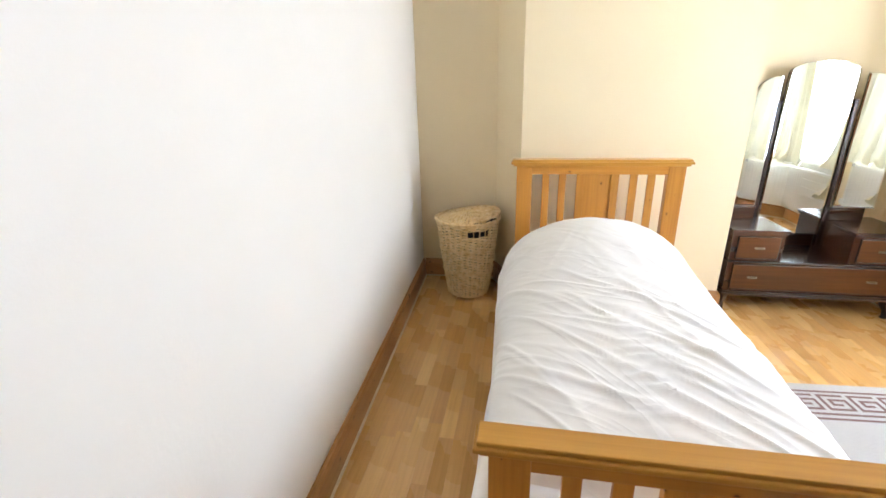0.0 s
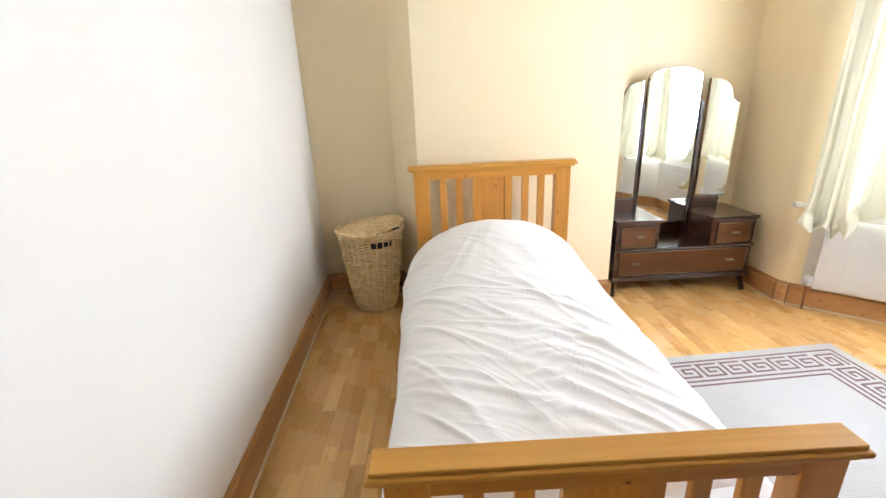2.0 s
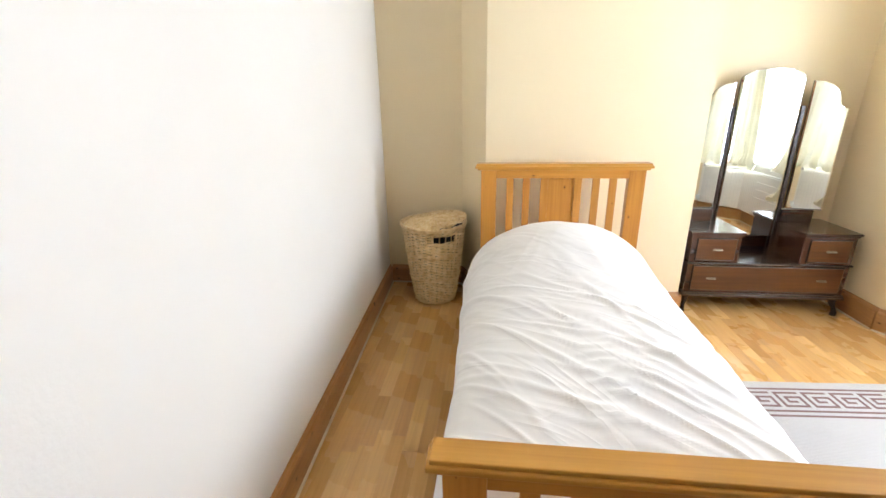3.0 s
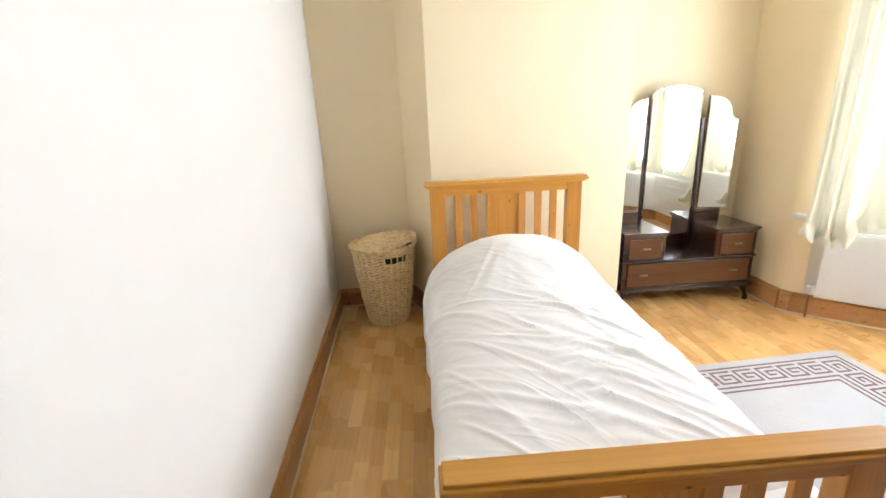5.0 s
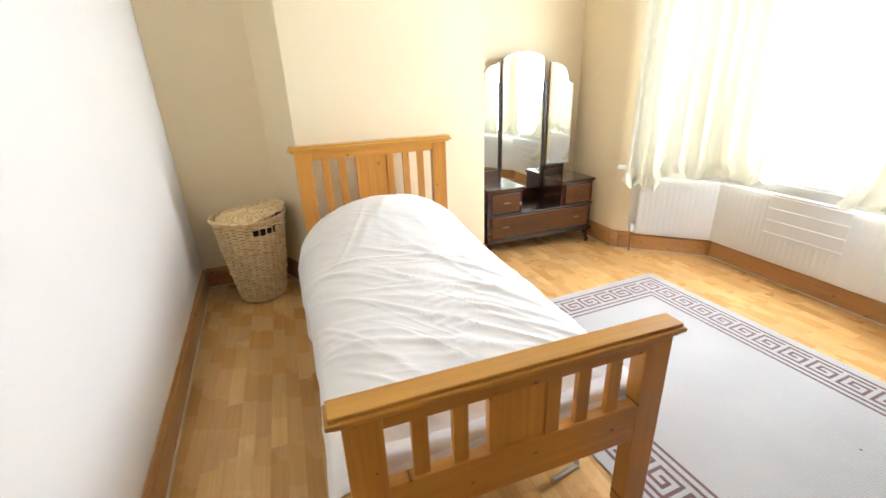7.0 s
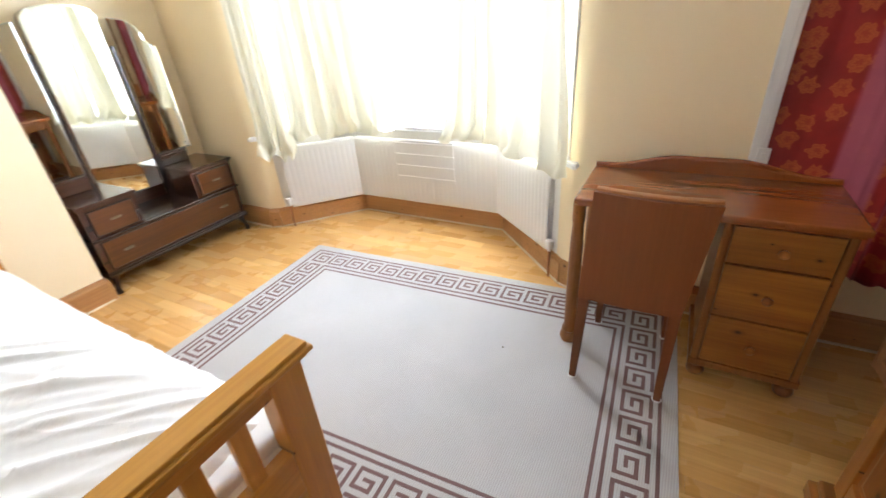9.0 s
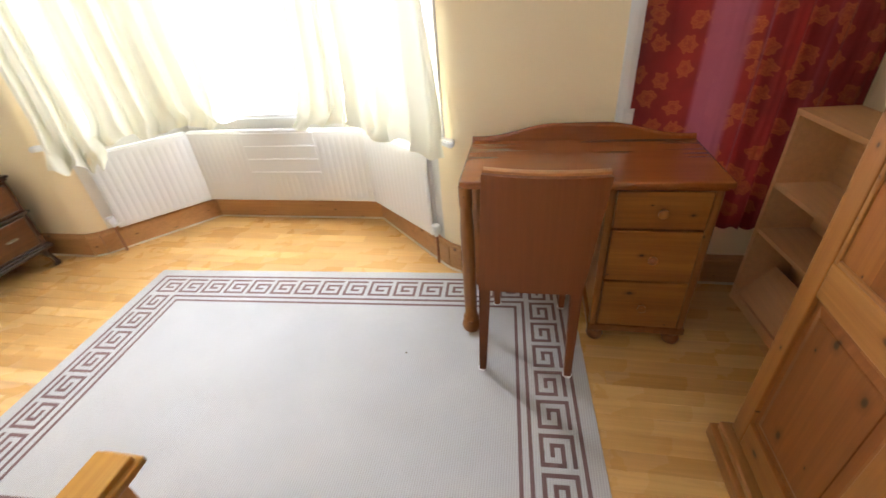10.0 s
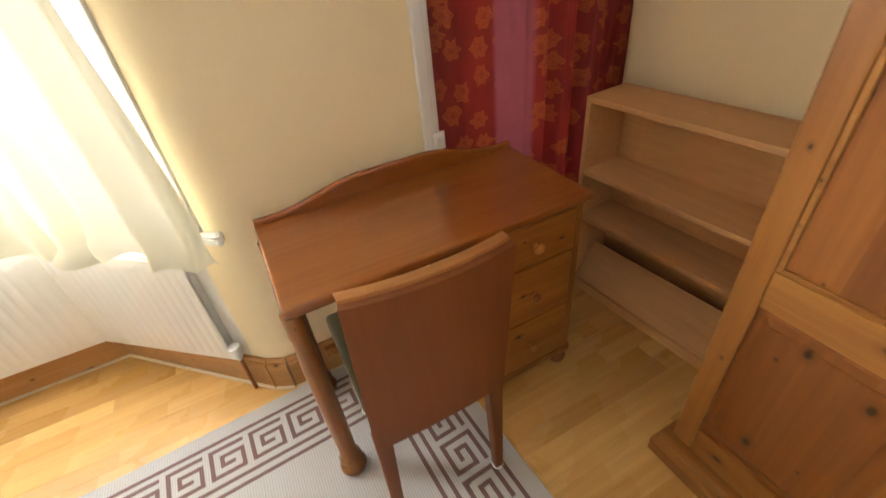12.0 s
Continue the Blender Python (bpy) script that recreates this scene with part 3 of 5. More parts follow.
# ---- radiator in the bay ----
P0, P1, P2, P3 = (2.775, 2.79), (3.165, 2.425), (3.165, 1.275), (2.775, 0.825)
for p, q, k in ((A, B, 2), (D, C, 3)):
    structure("trim_%d" % k, along_box(bmesh.new(), p, q, 0.045, 0.10, -0.12, 0.006, SILL + 0.03, WTOP, 0.004), GLOSS, "white painted jamb lining of the bay window", "trim")
RZ0, RZ1 = 0.152, 0.615
radiator = thing("bay_radiator", (3.1, 1.85, 0.0), "white enamelled ribbed radiator bent round the bay", "radiator")
for p, q in ((P0, P1), (P1, P2), (P2, P3)):
    d, n = inward(p, q)
    length = (Vector(q) - Vector(p)).length
    count = int(length / 0.036)
    cols = []
    for i in range(count + 1):
        for f, o in ((0.0, 0.0), (0.15, 0.0), (0.38, 0.0013), (0.78, 0.0013)):
            t = (i + f) * (length + 0.012) / count - 0.006
            if t <= length + 0.0061:
                cols.append((t, o))
    zs = [(RZ0, -0.012), (RZ0 + 0.008, -0.002), (RZ0 + 0.03, 0.0), (RZ0 + 0.045, 1.0), (RZ1 - 0.045, 1.0), (RZ1 - 0.03, 0.0), (RZ1 - 0.008, -0.002), (RZ1, -0.012)]
    rows = []
    for z, k in zs:
        rows.append([tuple(Vector((*p, z)) + d * t + n * ((o if k == 1.0 else k) - 0.008)) for t, o in cols])
    bm = sheet(rows)
    along_box(bm, p, q, 0.004, length - 0.004, -0.05, -0.022, RZ0, RZ1 - 0.004, 0.006)
    part("panel", bm, RADIATOR, radiator)
    bm = bmesh.new()
    along_box(bm, p, q, 0.002, length - 0.002, -0.052, -0.012, RZ1 - 0.003, RZ1 + 0.004, 0.002)
    part("top_grille", bm, RADIATOR, radiator)
# Slatted cover on the middle of the radiator.
bm = bmesh.new()
along_box(bm, P1, P2, 0.385, 0.845, 0.001, 0.004, 0.335, 0.622, 0.001)
cover = part("slatted_cover", bm, RADIATOR, radiator, "white slatted cover panel")
for z in (0.358, 0.442, 0.524, 0.604, 0.626):
    part("slat", along_box(bmesh.new(), P1, P2, 0.380, 0.850, 0.0035, 0.010, z, z + 0.006, 0.002), GLOSS, cover)
for (x, y), s in ((P3, 1), (P0, -1)):
    bm = lathe([(0.010, 0.0), (0.010, 0.02), (0.022, 0.022), (0.024, 0.06), (0.02, 0.066)], (x - 0.012, y - 0.03 * s, 0.17))
    tube([(x - 0.012, y - 0.03 * s, 0.18), (x + 0.03, y + 0.005 * s, 0.19)], 0.010, 8, bm)
    part("valve", bm, PLASTIC, radiator, "white plastic valve", True)
    part("pipe", tube([(x - 0.012, y - 0.03 * s, 0.0), (x - 0.012, y - 0.03 * s, 0.09), (x - 0.012, y - 0.03 * s, 0.175)], 0.0075), COPPER, radiator, "brown copper pipe", True)
part("bleed_cap", lathe([(0.012, 0.0), (0.012, 0.03), (0.006, 0.034)], (P3[0] + 0.002, P3[1] - 0.012, RZ1 - 0.01)), STEEL, radiator, "", True)


# ---- curtains ----
def curtain(name, path, z_top, hem, waves, depth, mat, label, seed, rows=36, cols=150, flare=0.0, bunch=0.0, sway=None, swing=None):
    """Pleated cloth hung along a plan line; hem(s) gives the height of its lower edge."""
    rng = random.Random(seed)
    segs = [(Vector(a), Vector(b)) for a, b in zip(path, path[1:])]
    lens = [(b - a).length for a, b in segs]
    total = sum(lens)
    ph = [rng.uniform(0, 6.28) for _ in range(6)]
    root = thing(name, (*path[0], z_top), label, "curtain")

    def at(s):
        d = s * total
        for (a, b), ln in zip(segs, lens):
            if d <= ln + 1e-9:
                t = (b - a).normalized()
                return a + t * d, t
            d -= ln
        return segs[-1][1], (segs[-1][1] - segs[-1][0]).normalized()

    grid = []
    for j in range(rows + 1):
        v = j / rows
        row = []
        for i in range(cols + 1):
            s = i / cols
            p, t = at(s)
            nrm = Vector((-t.y, t.x))
            if nrm.x > 0:
                nrm = -nrm
            w = math.sin(2 * math.pi * waves * s + ph[0] + 1.6 * math.sin(5 * s + ph[1]) + 0.7 * noise.noise(Vector((s * 3, v * 1.3, seed + 0.5))))
            w2 = math.sin(2 * math.pi * waves * 2.3 * s + ph[2] + 2.5 * v)
            loose = 0.4 + 0.6 * v
            o = depth * (0.75 + 0.7 * noise.noise(Vector((s * 5, v * 1.6, seed + 3.3)))) * (w * loose + 0.4 * w2 * v) + flare * v ** 4
            o *= swing(s) if swing else 1.0
            o += 0.012 * v * noise.noise(Vector((s * 7, v * 4, seed)))
            z = z_top + (hem(s) - z_top) * v + 0.016 * v * math.sin(9 * s + ph[3]) + 0.018 * v ** 6 * w + 0.02 * v ** 6 * noise.noise(Vector((s * 11, 2.0, seed)))
            tail = max(0.0, (v - 0.86) / 0.14) ** 2 * bunch
            o += tail * (0.5 + 1.3 * noise.noise(Vector((s * 6, v * 16, seed + 7.0))))
            along = tail * 0.9 * noise.noise(Vector((s * 4, v * 14, seed + 11.0))) - tail * 0.5 * (0.5 - s)
            z += tail * (0.35 + 0.6 * noise.noise(Vector((s * 5, v * 10, seed + 15.0))))
            along += sway(s, v) if sway else 0.0
            row.append((p.x + nrm.x * o + t.x * along, p.y + nrm.y * o + t.y * along, z))
        grid.append(row)
    part("cloth", sheet(grid), mat, root, "", True)
    return root


IA, IB, IC, ID = (2.69, 2.87), (3.10, 2.385), (3.10, 1.325), (2.67, 0.735)
CREAM = "cream translucent cotton curtain hanging in the bay"
curtain("window_curtain", [IA, lerp(IA, IB, 0.34)], 2.52, lambda s: 0.57 - 0.04 * math.sin(3.1 * s), 2.2, 0.038, SHEER, "cream cotton curtain with a bunched trailing hem", 3, 60, 90, 0.05, 0.09)["group"] = "curtains round the bay"
curtain("window_curtain", [lerp(IA, IB, 0.36), IB, (3.10, 2.10)], 2.52, lambda s: 0.632 + 0.045 * s + 0.014 * math.sin(13 * s), 5, 0.046, SHEER, CREAM, 5, 60, 150, 0.0, 0.06, lambda s, v: 0.09 * s - 0.16 * s * (1 - v) ** 0.6)["group"] = "curtains round the bay"
curtain("window_curtain", [(3.10, 1.56), IC, lerp(IC, ID, 0.15)], 2.52, lambda s: 0.652 - 0.02 * math.sin(7 * s), 3.4, 0.046, SHEER, CREAM, 8, 60, 150, 0.0, 0.06, lambda s, v: -0.05 * (1 - s) + 0.16 * (1 - s) * (1 - v) ** 0.6)["group"] = "curtains round the bay"
curtain("window_curtain", [lerp(IC, ID, 0.17), ID], 2.52, lambda s: 0.665 - 0.03 * math.sin(2.6 * s), 3.3, 0.042, SHEER, CREAM, 11, 60, 150, 0.0, 0.055, lambda s, v: s * (0.045 - 0.22 * (1 - v)))["group"] = "curtains round the bay"
part("curtain_rail", tube([(A[0] - 0.02, A[1] - 0.07, 2.54), (3.10, 2.385, 2.54), (3.10, 1.325, 2.54), (D[0] - 0.03, D[1] + 0.07, 2.54)], 0.012), PLASTIC, None, "", True)
tagged(bpy.data.objects["curtain_rail"], "white curtain rail bent round the bay", "curtain rail")
curtain("red_curtain", [(2.671, -0.048), (2.671, -0.315), (2.632, -0.36), (2.632, -0.74), (2.666, -0.80)], 2.3, lambda s: 0.345 + 0.025 * math.sin(8 * s), 6.2, 0.036, RED, "deep red curtain with orange flowers, daylight through it painted as plum-pink bands", 21, 40, 220, swing=lambda s: 0.08 + 1.1 * min(1.0, max(0.0, (s - 0.36) / 0.14)))


# ---- bed ----
bed = thing("single_bed", (0.675, 1.93, 0.0), "honey pine slatted single bed with panelled ends", "bed")
X0, X1 = 0.19, 1.16
FX0, FX1 = 0.195, 1.165


def bed_end(y0, top, cap_y, z_open0, z_open1, rail0, name, dx, inner, outer, half):
    """Headboard or footboard: posts, rails, four slats, a grooved middle panel and a moulded cap."""
    y1 = y0 + 0.045
    X0, X1 = FX0 + dx, FX1 + dx
    mid = (X0 + X1) / 2
    head = part(name, box((X0 + 0.085, y0 + 0.004, z_open1), (X1 - 0.085, y1 - 0.004, top - 0.03), 0.003), BED_X, bed)
    for xa in (X0, X1 - 0.095):
        part("post", box((xa, y0, 0.0), (xa + 0.095, y1 + 0.012, top - 0.026), 0.004), BED_Z, bed)
    part("bottom_rail", box((X0 + 0.095, y0 + 0.004, rail0), (X1 - 0.095, y1 - 0.004, z_open0), 0.003), BED_X, bed)
    for xa in (mid - outer - 0.044, mid - inner - 0.044, mid + inner, mid + outer):
        part("slat", box((xa, y0 + 0.012, z_open0 - 0.002), (xa + 0.044, y1 - 0.014, z_open1 + 0.002), 0.003), BED_Z, bed)
    bm = box((mid - half + 0.004, y0 + 0.016, z_open0 - 0.002), (mid + half - 0.004, y1 - 0.012, z_open1 + 0.002), 0.002)
    part("centre_panel", bm, BED_Z, bed)
    for xa in (mid - half, mid + half - 0.046):
        part("panel_stile", box((xa, y0 + 0.008, z_open0 - 0.002), (xa + 0.046, y1 - 0.010, z_open1 + 0.002), 0.003), BED_Z, bed)

    bm = box((X0 - 0.027, cap_y[0] + 0.009, top - 0.014), (X1 + 0.027, cap_y[1] - 0.002, top), 0.004, 3)
    add_box(bm, (X0 - 0.035, cap_y[0], top - 0.028), (X1 + 0.035, cap_y[1], top - 0.0125), 0.005, 3)
    add_box(bm, (X0 - 0.02, cap_y[0] + 0.010, top - 0.040), (X1 + 0.02, cap_y[1] - 0.012, top - 0.027), 0.005)
    part("cap", bm, BED_CAP_LIT, bed)


bed_end(0.955, 0.722, (0.942, 1.022), 0.455, 0.645, 0.31, "footboard_rail", -0.012, 0.168, 0.277, 0.110)
bed_end(2.905, 1.065, (2.885, 2.975), 0.45, 0.975, 0.31, "headboard_rail", 0.003, 0.185, 0.284, 0.123)
for xa in (X0 + 0.005, X1 - 0.03):
    part("side_rail", box((xa, 1.0, 0.27), (xa + 0.025, 2.905, 0.38), 0.004), BED_Y, bed)
for i in range(12):
    y = 1.08 + i * 0.155
    part("base_slat", box((X0 + 0.03, y, 0.305), (X1 - 0.03, y + 0.07, 0.322), 0.002), BED_X, bed)
bm = tube([(1.03, 1.16, 0.0), (0.98, 1.20, 0.305)], 0.013)
tube([(1.03, 1.16, 0.012), (0.90, 1.13, 0.012)], 0.011, 8, bm)
part("support_leg", bm, STEEL, bed, "grey metal support leg", True)

mattress = tagged(part("mattress", box((X0 + 0.035, 1.008, 0.322), (X1 - 0.035, 2.895, 0.50), 0.035, 4), COTTON, None, "", True), "white mattress on the pine bed", "mattress")


def duvet_top(y):
    ys = [0.99, 1.04, 1.25, 1.6, 2.0, 2.2, 2.35, 2.5, 2.62, 2.74, 2.84, 2.89]
    zs = [0.40, 0.545, 0.575, 0.605, 0.66, 0.715, 0.775, 0.80, 0.79, 0.735, 0.63, 0.52]
    return float(np.interp(y, ys, zs))


def smooth_top(y):
    return sum(duvet_top(y + k * 0.035) for k in (-2, -1, 0, 1, 2)) / 5


def make_duvet():
    rng = np.random.RandomState(4)
    nu, nv = 200, 250
    rows = []
    creases = []
    for _ in range(52):
        creases.append((rng.uniform(0.2, 1.1), rng.uniform(1.05, 2.05), math.radians(rng.uniform(-54, -20)), rng.uniform(0.14, 0.5), rng.uniform(0.007, 0.014), rng.uniform(0.003, 0.010)))
    for _ in range(16):
        a = math.radians(rng.uniform(-170, -10))
        r = rng.uniform(0.12, 0.42)
        creases.append((0.66 + r * math.cos(a), 2.5 + r * math.sin(a), a + rng.uniform(-0.2, 0.2), rng.uniform(0.10, 0.26), rng.uniform(0.016, 0.034), rng.uniform(0.001, 0.0035)))
    for qx, qy, deg, ln, h in ((0.74, 1.90, -62, 0.40, 0.008), (0.52, 1.55, -42, 0.48, 0.012), (0.86, 1.45, -38, 0.40, 0.012), (0.42, 2.25, -118, 0.30, 0.005)):
        creases.append((qx, qy, math.radians(deg), ln, 0.013, h))
    for j in range(nv + 1):
        y = 0.995 + (2.885 - 0.995) * j / nv
        top = smooth_top(y)
        puff = min(1.0, max(0.0, (y - 1.6) / 0.7))
        half = 0.505 + 0.012 * math.sin(3 * y) - 0.045 * max(0.0, (y - 2.6) / 0.28) ** 2
        cx = 0.640
        low = 0.24 + 0.03 * math.sin(4.1 * y) + 0.015 * math.sin(11 * y)
        e = 3.6 - 1.5 * puff
        row = []
        for i in range(nu + 1):
            a = math.pi * (1 - i / nu)
            ca, sa = math.cos(a), math.sin(a)
            x = cx + half * math.copysign(abs(ca) ** (2 / e), ca)
            mid = 0.40
            z = mid + (top - mid) * abs(sa) ** (2 / e)
            k = abs(i / nu - 0.5) * 2
            side = max(0.0, (k - 0.80) / 0.20)
            if side > 0:
                edge = 0.80
                ae = math.pi * (1 - (0.5 + 0.5 * edge * (1 if i > nu / 2 else -1)))
                xe, ze = cx + half * math.copysign(abs(math.cos(ae)) ** (2 / e), math.cos(ae)), mid + (top - mid) * abs(math.sin(ae)) ** (2 / e)
                z = ze + (low - ze) * side
                sgn = 1 if i > nu / 2 else -1
                x = xe + (cx + sgn * (half + 0.004) - xe) * min(1.0, side * 4) + sgn * 0.010 * side * math.sin(17 * y + 3 * sgn)
            p = Vector((x, y, z))
            nrm = Vector(((x - cx) * 0.6, 0, 0.4 + (z - 0.3))).normalized()
            o = 0.012 * noise.noise(Vector((x * 2.2, y * 2.2, 1.0))) + 0.007 * noise.noise(Vector((x * 6 + y * 3, y * 6 - x * 3, 4.0)))
            fall = 1.0 - 0.6 * min(1.0, side * 2)
            rx, ry = x * 0.80 - y * 0.60, x * 0.60 + y * 0.80
            o += fall * (0.007 - 0.005 * puff) * (abs(noise.noise(Vector((rx * 1.6, ry * 9.0, 9.0)))) - 0.2)
            for qx, qy, ang, ln, w, hgt in creases:
                dx, dy = x - qx, y - qy
                u = dx * math.cos(ang) + dy * math.sin(ang)
                t = -dx * math.sin(ang) + dy * math.cos(ang) + 0.05 * u * u / ln
                if abs(u) < ln and abs(t) < 4 * w:
                    o += fall * hgt * (1 - (u / ln) ** 2) * math.exp(-((t / w) ** 2)) * 0.8
            row.append(tuple(p + nrm * o))
        rows.append(row)
    ob = part("duvet", sheet(rows, 0.012), DUVET, None, "", True)
    return tagged(ob, "white cotton duvet, creased, humped over a pillow", "duvet")


make_duvet()


# ---- wicker laundry basket ----
def laundry_basket(cx, cy):
    root = thing("laundry_basket", (cx, cy, 0.0), "natural wicker laundry basket with a loose lid", "basket")
    top, stakes, rows = 0.60, 30, 54
    hole = math.radians(-62)

    def radius(z):
        return 0.146 + 0.081 * (z / top) ** 0.85

    for r in range(rows):
        z = 0.014 + r * (top - 0.02) / (rows - 1)
        band = 0.0035 if r in (17, 18, 34, 35, 52, 53) else 0.0
        pts = []
        for i in range(stakes * 4):
            a = hole + 2 * math.pi * i / (stakes * 4)
            wob = 0.0055 * math.sin(stakes / 2 * a + (math.pi if r % 2 else 0))
            rad = radius(z) + wob + band
            pts.append((cx + rad * math.cos(a), cy + rad * math.sin(a), z + 0.001 * math.sin(7 * a + r)))
        if 45 <= r <= 48:
            bm = tube(pts[7:-6], 0.0054, 5)
        else:
            bm = tube(pts, 0.0061 + band * 0.5, 5, None, True)
        part("willow_strand", bm, WICKER, root, "", True)
    for i in range(stakes):
        a = 2 * math.pi * i / stakes
        part("stake", tube([(cx + (radius(z) - 0.002) * math.cos(a), cy + (radius(z) - 0.002) * math.sin(a), z) for z in (0.004, 0.2, 0.4, top - 0.004)], 0.0045, 5), WICKER, root, "", True)
    part("base", lathe([(0.135, 0.0), (0.146, 0.003), (0.146, 0.014), (0.135, 0.016)], (cx, cy, 0.0)), WICKER, root)
    rim = [(cx + 0.236 * math.cos(2 * math.pi * i / 96), cy + 0.236 * math.sin(2 * math.pi * i / 96), top + 0.004 * math.sin(i * math.pi / 1.5)) for i in range(96)]
    part("rim", tube(rim, 0.011, 6, None, True), WICKER, root, "", True)
    # Lid of rush coils, a little askew.
    bm = bmesh.new()
    tilt = Matrix.Rotation(radians(2), 4, "X") @ Matrix.Rotation(radians(-7), 4, "Y")
    for k in range(15):
        rad = 0.012 + k * 0.0146
        n = 24 + 4 * k
        pts = []
        for i in range(n):
            a = 2 * math.pi * i / n
            rr = rad + 0.004 * math.sin(13 * a + k)
            q = tilt @ Vector((rr * math.cos(a), rr * math.sin(a), 0.030 - 0.45 * rad * rad + 0.004 * math.sin(11 * a + 2 * k)))
            pts.append((cx + 0.018 + q.x, cy - 0.006 + q.y, top + 0.006 + q.z))
        tube(pts, 0.0085, 5, bm, True)
    for i in range(56):
        a = 2 * math.pi * i / 56 + 0.05 * math.sin(i * 7.0)
        pts = []
        for s in range(7):
            rad = 0.015 + s * 0.0358
            q = tilt @ Vector((rad * math.cos(a), rad * math.sin(a), 0.036 - 0.45 * rad * rad + 0.004 * (-1) ** (s + i)))
            pts.append((cx + 0.018 + q.x, cy - 0.006 + q.y, top + 0.006 + q.z))
        tube(pts, 0.0060, 4, bm)
    part("lid", bm, WICKER, root, "plaited straw lid", True)
    # No real liner: an added black core paints the shade behind the weave.
    bm = lathe([(0.138, 0.02), (0.212, 0.58)], (cx, cy, 0.0), 32)
    part("lining", bm, BLACK, root, "black core standing in for the shade inside the basket", True)


laundry_basket(-0.155, 3.255)


# ---- dressing table ----
dresser = thing("dressing_table", (2.09, 3.35, 0.0), "dark walnut dressing table with three frameless mirrors", "dressing table")
DX0, DX1, DY0, DY1 = 1.59, 2.615, 3.15, 3.55


def cabriole(x, y, sx, sy):
    prof = [(0.0, 0.020, 0.010), (0.02, 0.017, 0.012), (0.05, 0.013, 0.006), (0.085, 0.020, -0.006), (0.125, 0.028, -0.006)]
    rows = []
    for z, r, o in prof:
        rows.append([(x + sx * o + r * math.cos(a), y + sy * o + r * math.sin(a), z) for a in [2 * math.pi * i / 12 for i in range(13)]])
    return sheet(rows)


for x, sx in ((DX0 + 0.035, -1), (DX1 - 0.035, 1)):
    for y, sy in ((DY0 + 0.03, -1), (DY1 - 0.03, 1)):
        bm = cabriole(x, y, sx, sy)
        bmesh.ops.remove_doubles(bm, verts=bm.verts, dist=1e-5)
        part("leg", bm, DARK_TRIM, dresser, "dark cabriole leg", True)
part("carcass", box((DX0 + 0.012, DY0 + 0.012, 0.12), (DX1 - 0.012, DY1, 0.355), 0.004), WALNUT, dresser)
part("base_moulding", add_box(box((DX0, DY0 - 0.008, 0.118), (DX1, DY1, 0.140), 0.006), (DX0 + 0.006, DY0 - 0.002, 0.138), (DX1 - 0.006, DY1, 0.152), 0.004), DARK_TRIM, dresser)
part("well_top", box((DX0 + 0.006, DY0 - 0.004, 0.354), (DX1 - 0.006, DY1, 0.368), 0.004), DARK_TRIM, dresser)


def bar_handle(x, y, z, parent):
    bm = tube([(x - 0.024, y, z), (x - 0.022, y - 0.016, z), (x + 0.022, y - 0.016, z), (x + 0.024, y, z)], 0.0038, 6)
    add_box(bm, (x - 0.03, y - 0.003, z - 0.007), (x + 0.03, y + 0.002, z + 0.007), 0.002)
    part("handle", bm, BRASS, parent, "small nickel bar handle")


def drawer(x0, x1, z0, z1, handles, parent):
    d = part("drawer", box((x0, DY0 - 0.002, z0), (x1, DY0 + 0.02, z1), 0.004), WALNUT_FACE, parent, "figured walnut drawer front")
    bm = bmesh.new()
    for lo, hi in (((x0 - 0.006, z0 - 0.006), (x1 + 0.006, z0)), ((x0 - 0.006, z1), (x1 + 0.006, z1 + 0.006)), ((x0 - 0.006, z0), (x0, z1)), ((x1, z0), (x1 + 0.006, z1))):
        add_box(bm, (lo[0], DY0 + 0.001, lo[1]), (hi[0], DY0 + 0.016, hi[1]), 0.002)
    part("cock_bead", bm, DARK_TRIM, d)
    for hx in handles:
        bar_handle(hx, DY0 - 0.002, (z0 + z1) / 2, d)


drawer(DX0 + 0.05, DX1 - 0.05, 0.168, 0.340, (DX0 + 0.17, DX1 - 0.17), dresser)
for x0, x1 in ((DX0, DX0 + 0.335), (DX1 - 0.335, DX1)):
    part("pedestal", box((x0 + 0.012, DY0 + 0.012, 0.366), (x1 - 0.012, DY1, 0.552), 0.006), WALNUT, dresser)
    drawer(x0 + 0.05, x1 - 0.045, 0.386, 0.532, ((x0 + x1) / 2 + 0.01,), dresser)
    bm = box((x0 - 0.002, DY0 - 0.008, 0.564), (x1 + 0.002, DY1, 0.58), 0.007, 3)
    add_box(bm, (x0 + 0.006, DY0 + 0.002, 0.551), (x1 - 0.006, DY1, 0.566), 0.004)
    part("pedestal_top", bm, WALNUT, dresser, "polished walnut top")
part("back_rail", box((DX0 + 0.33, DY1 - 0.02, 0.366), (DX1 - 0.33, DY1, 0.45), 0.003), WALNUT, dresser)


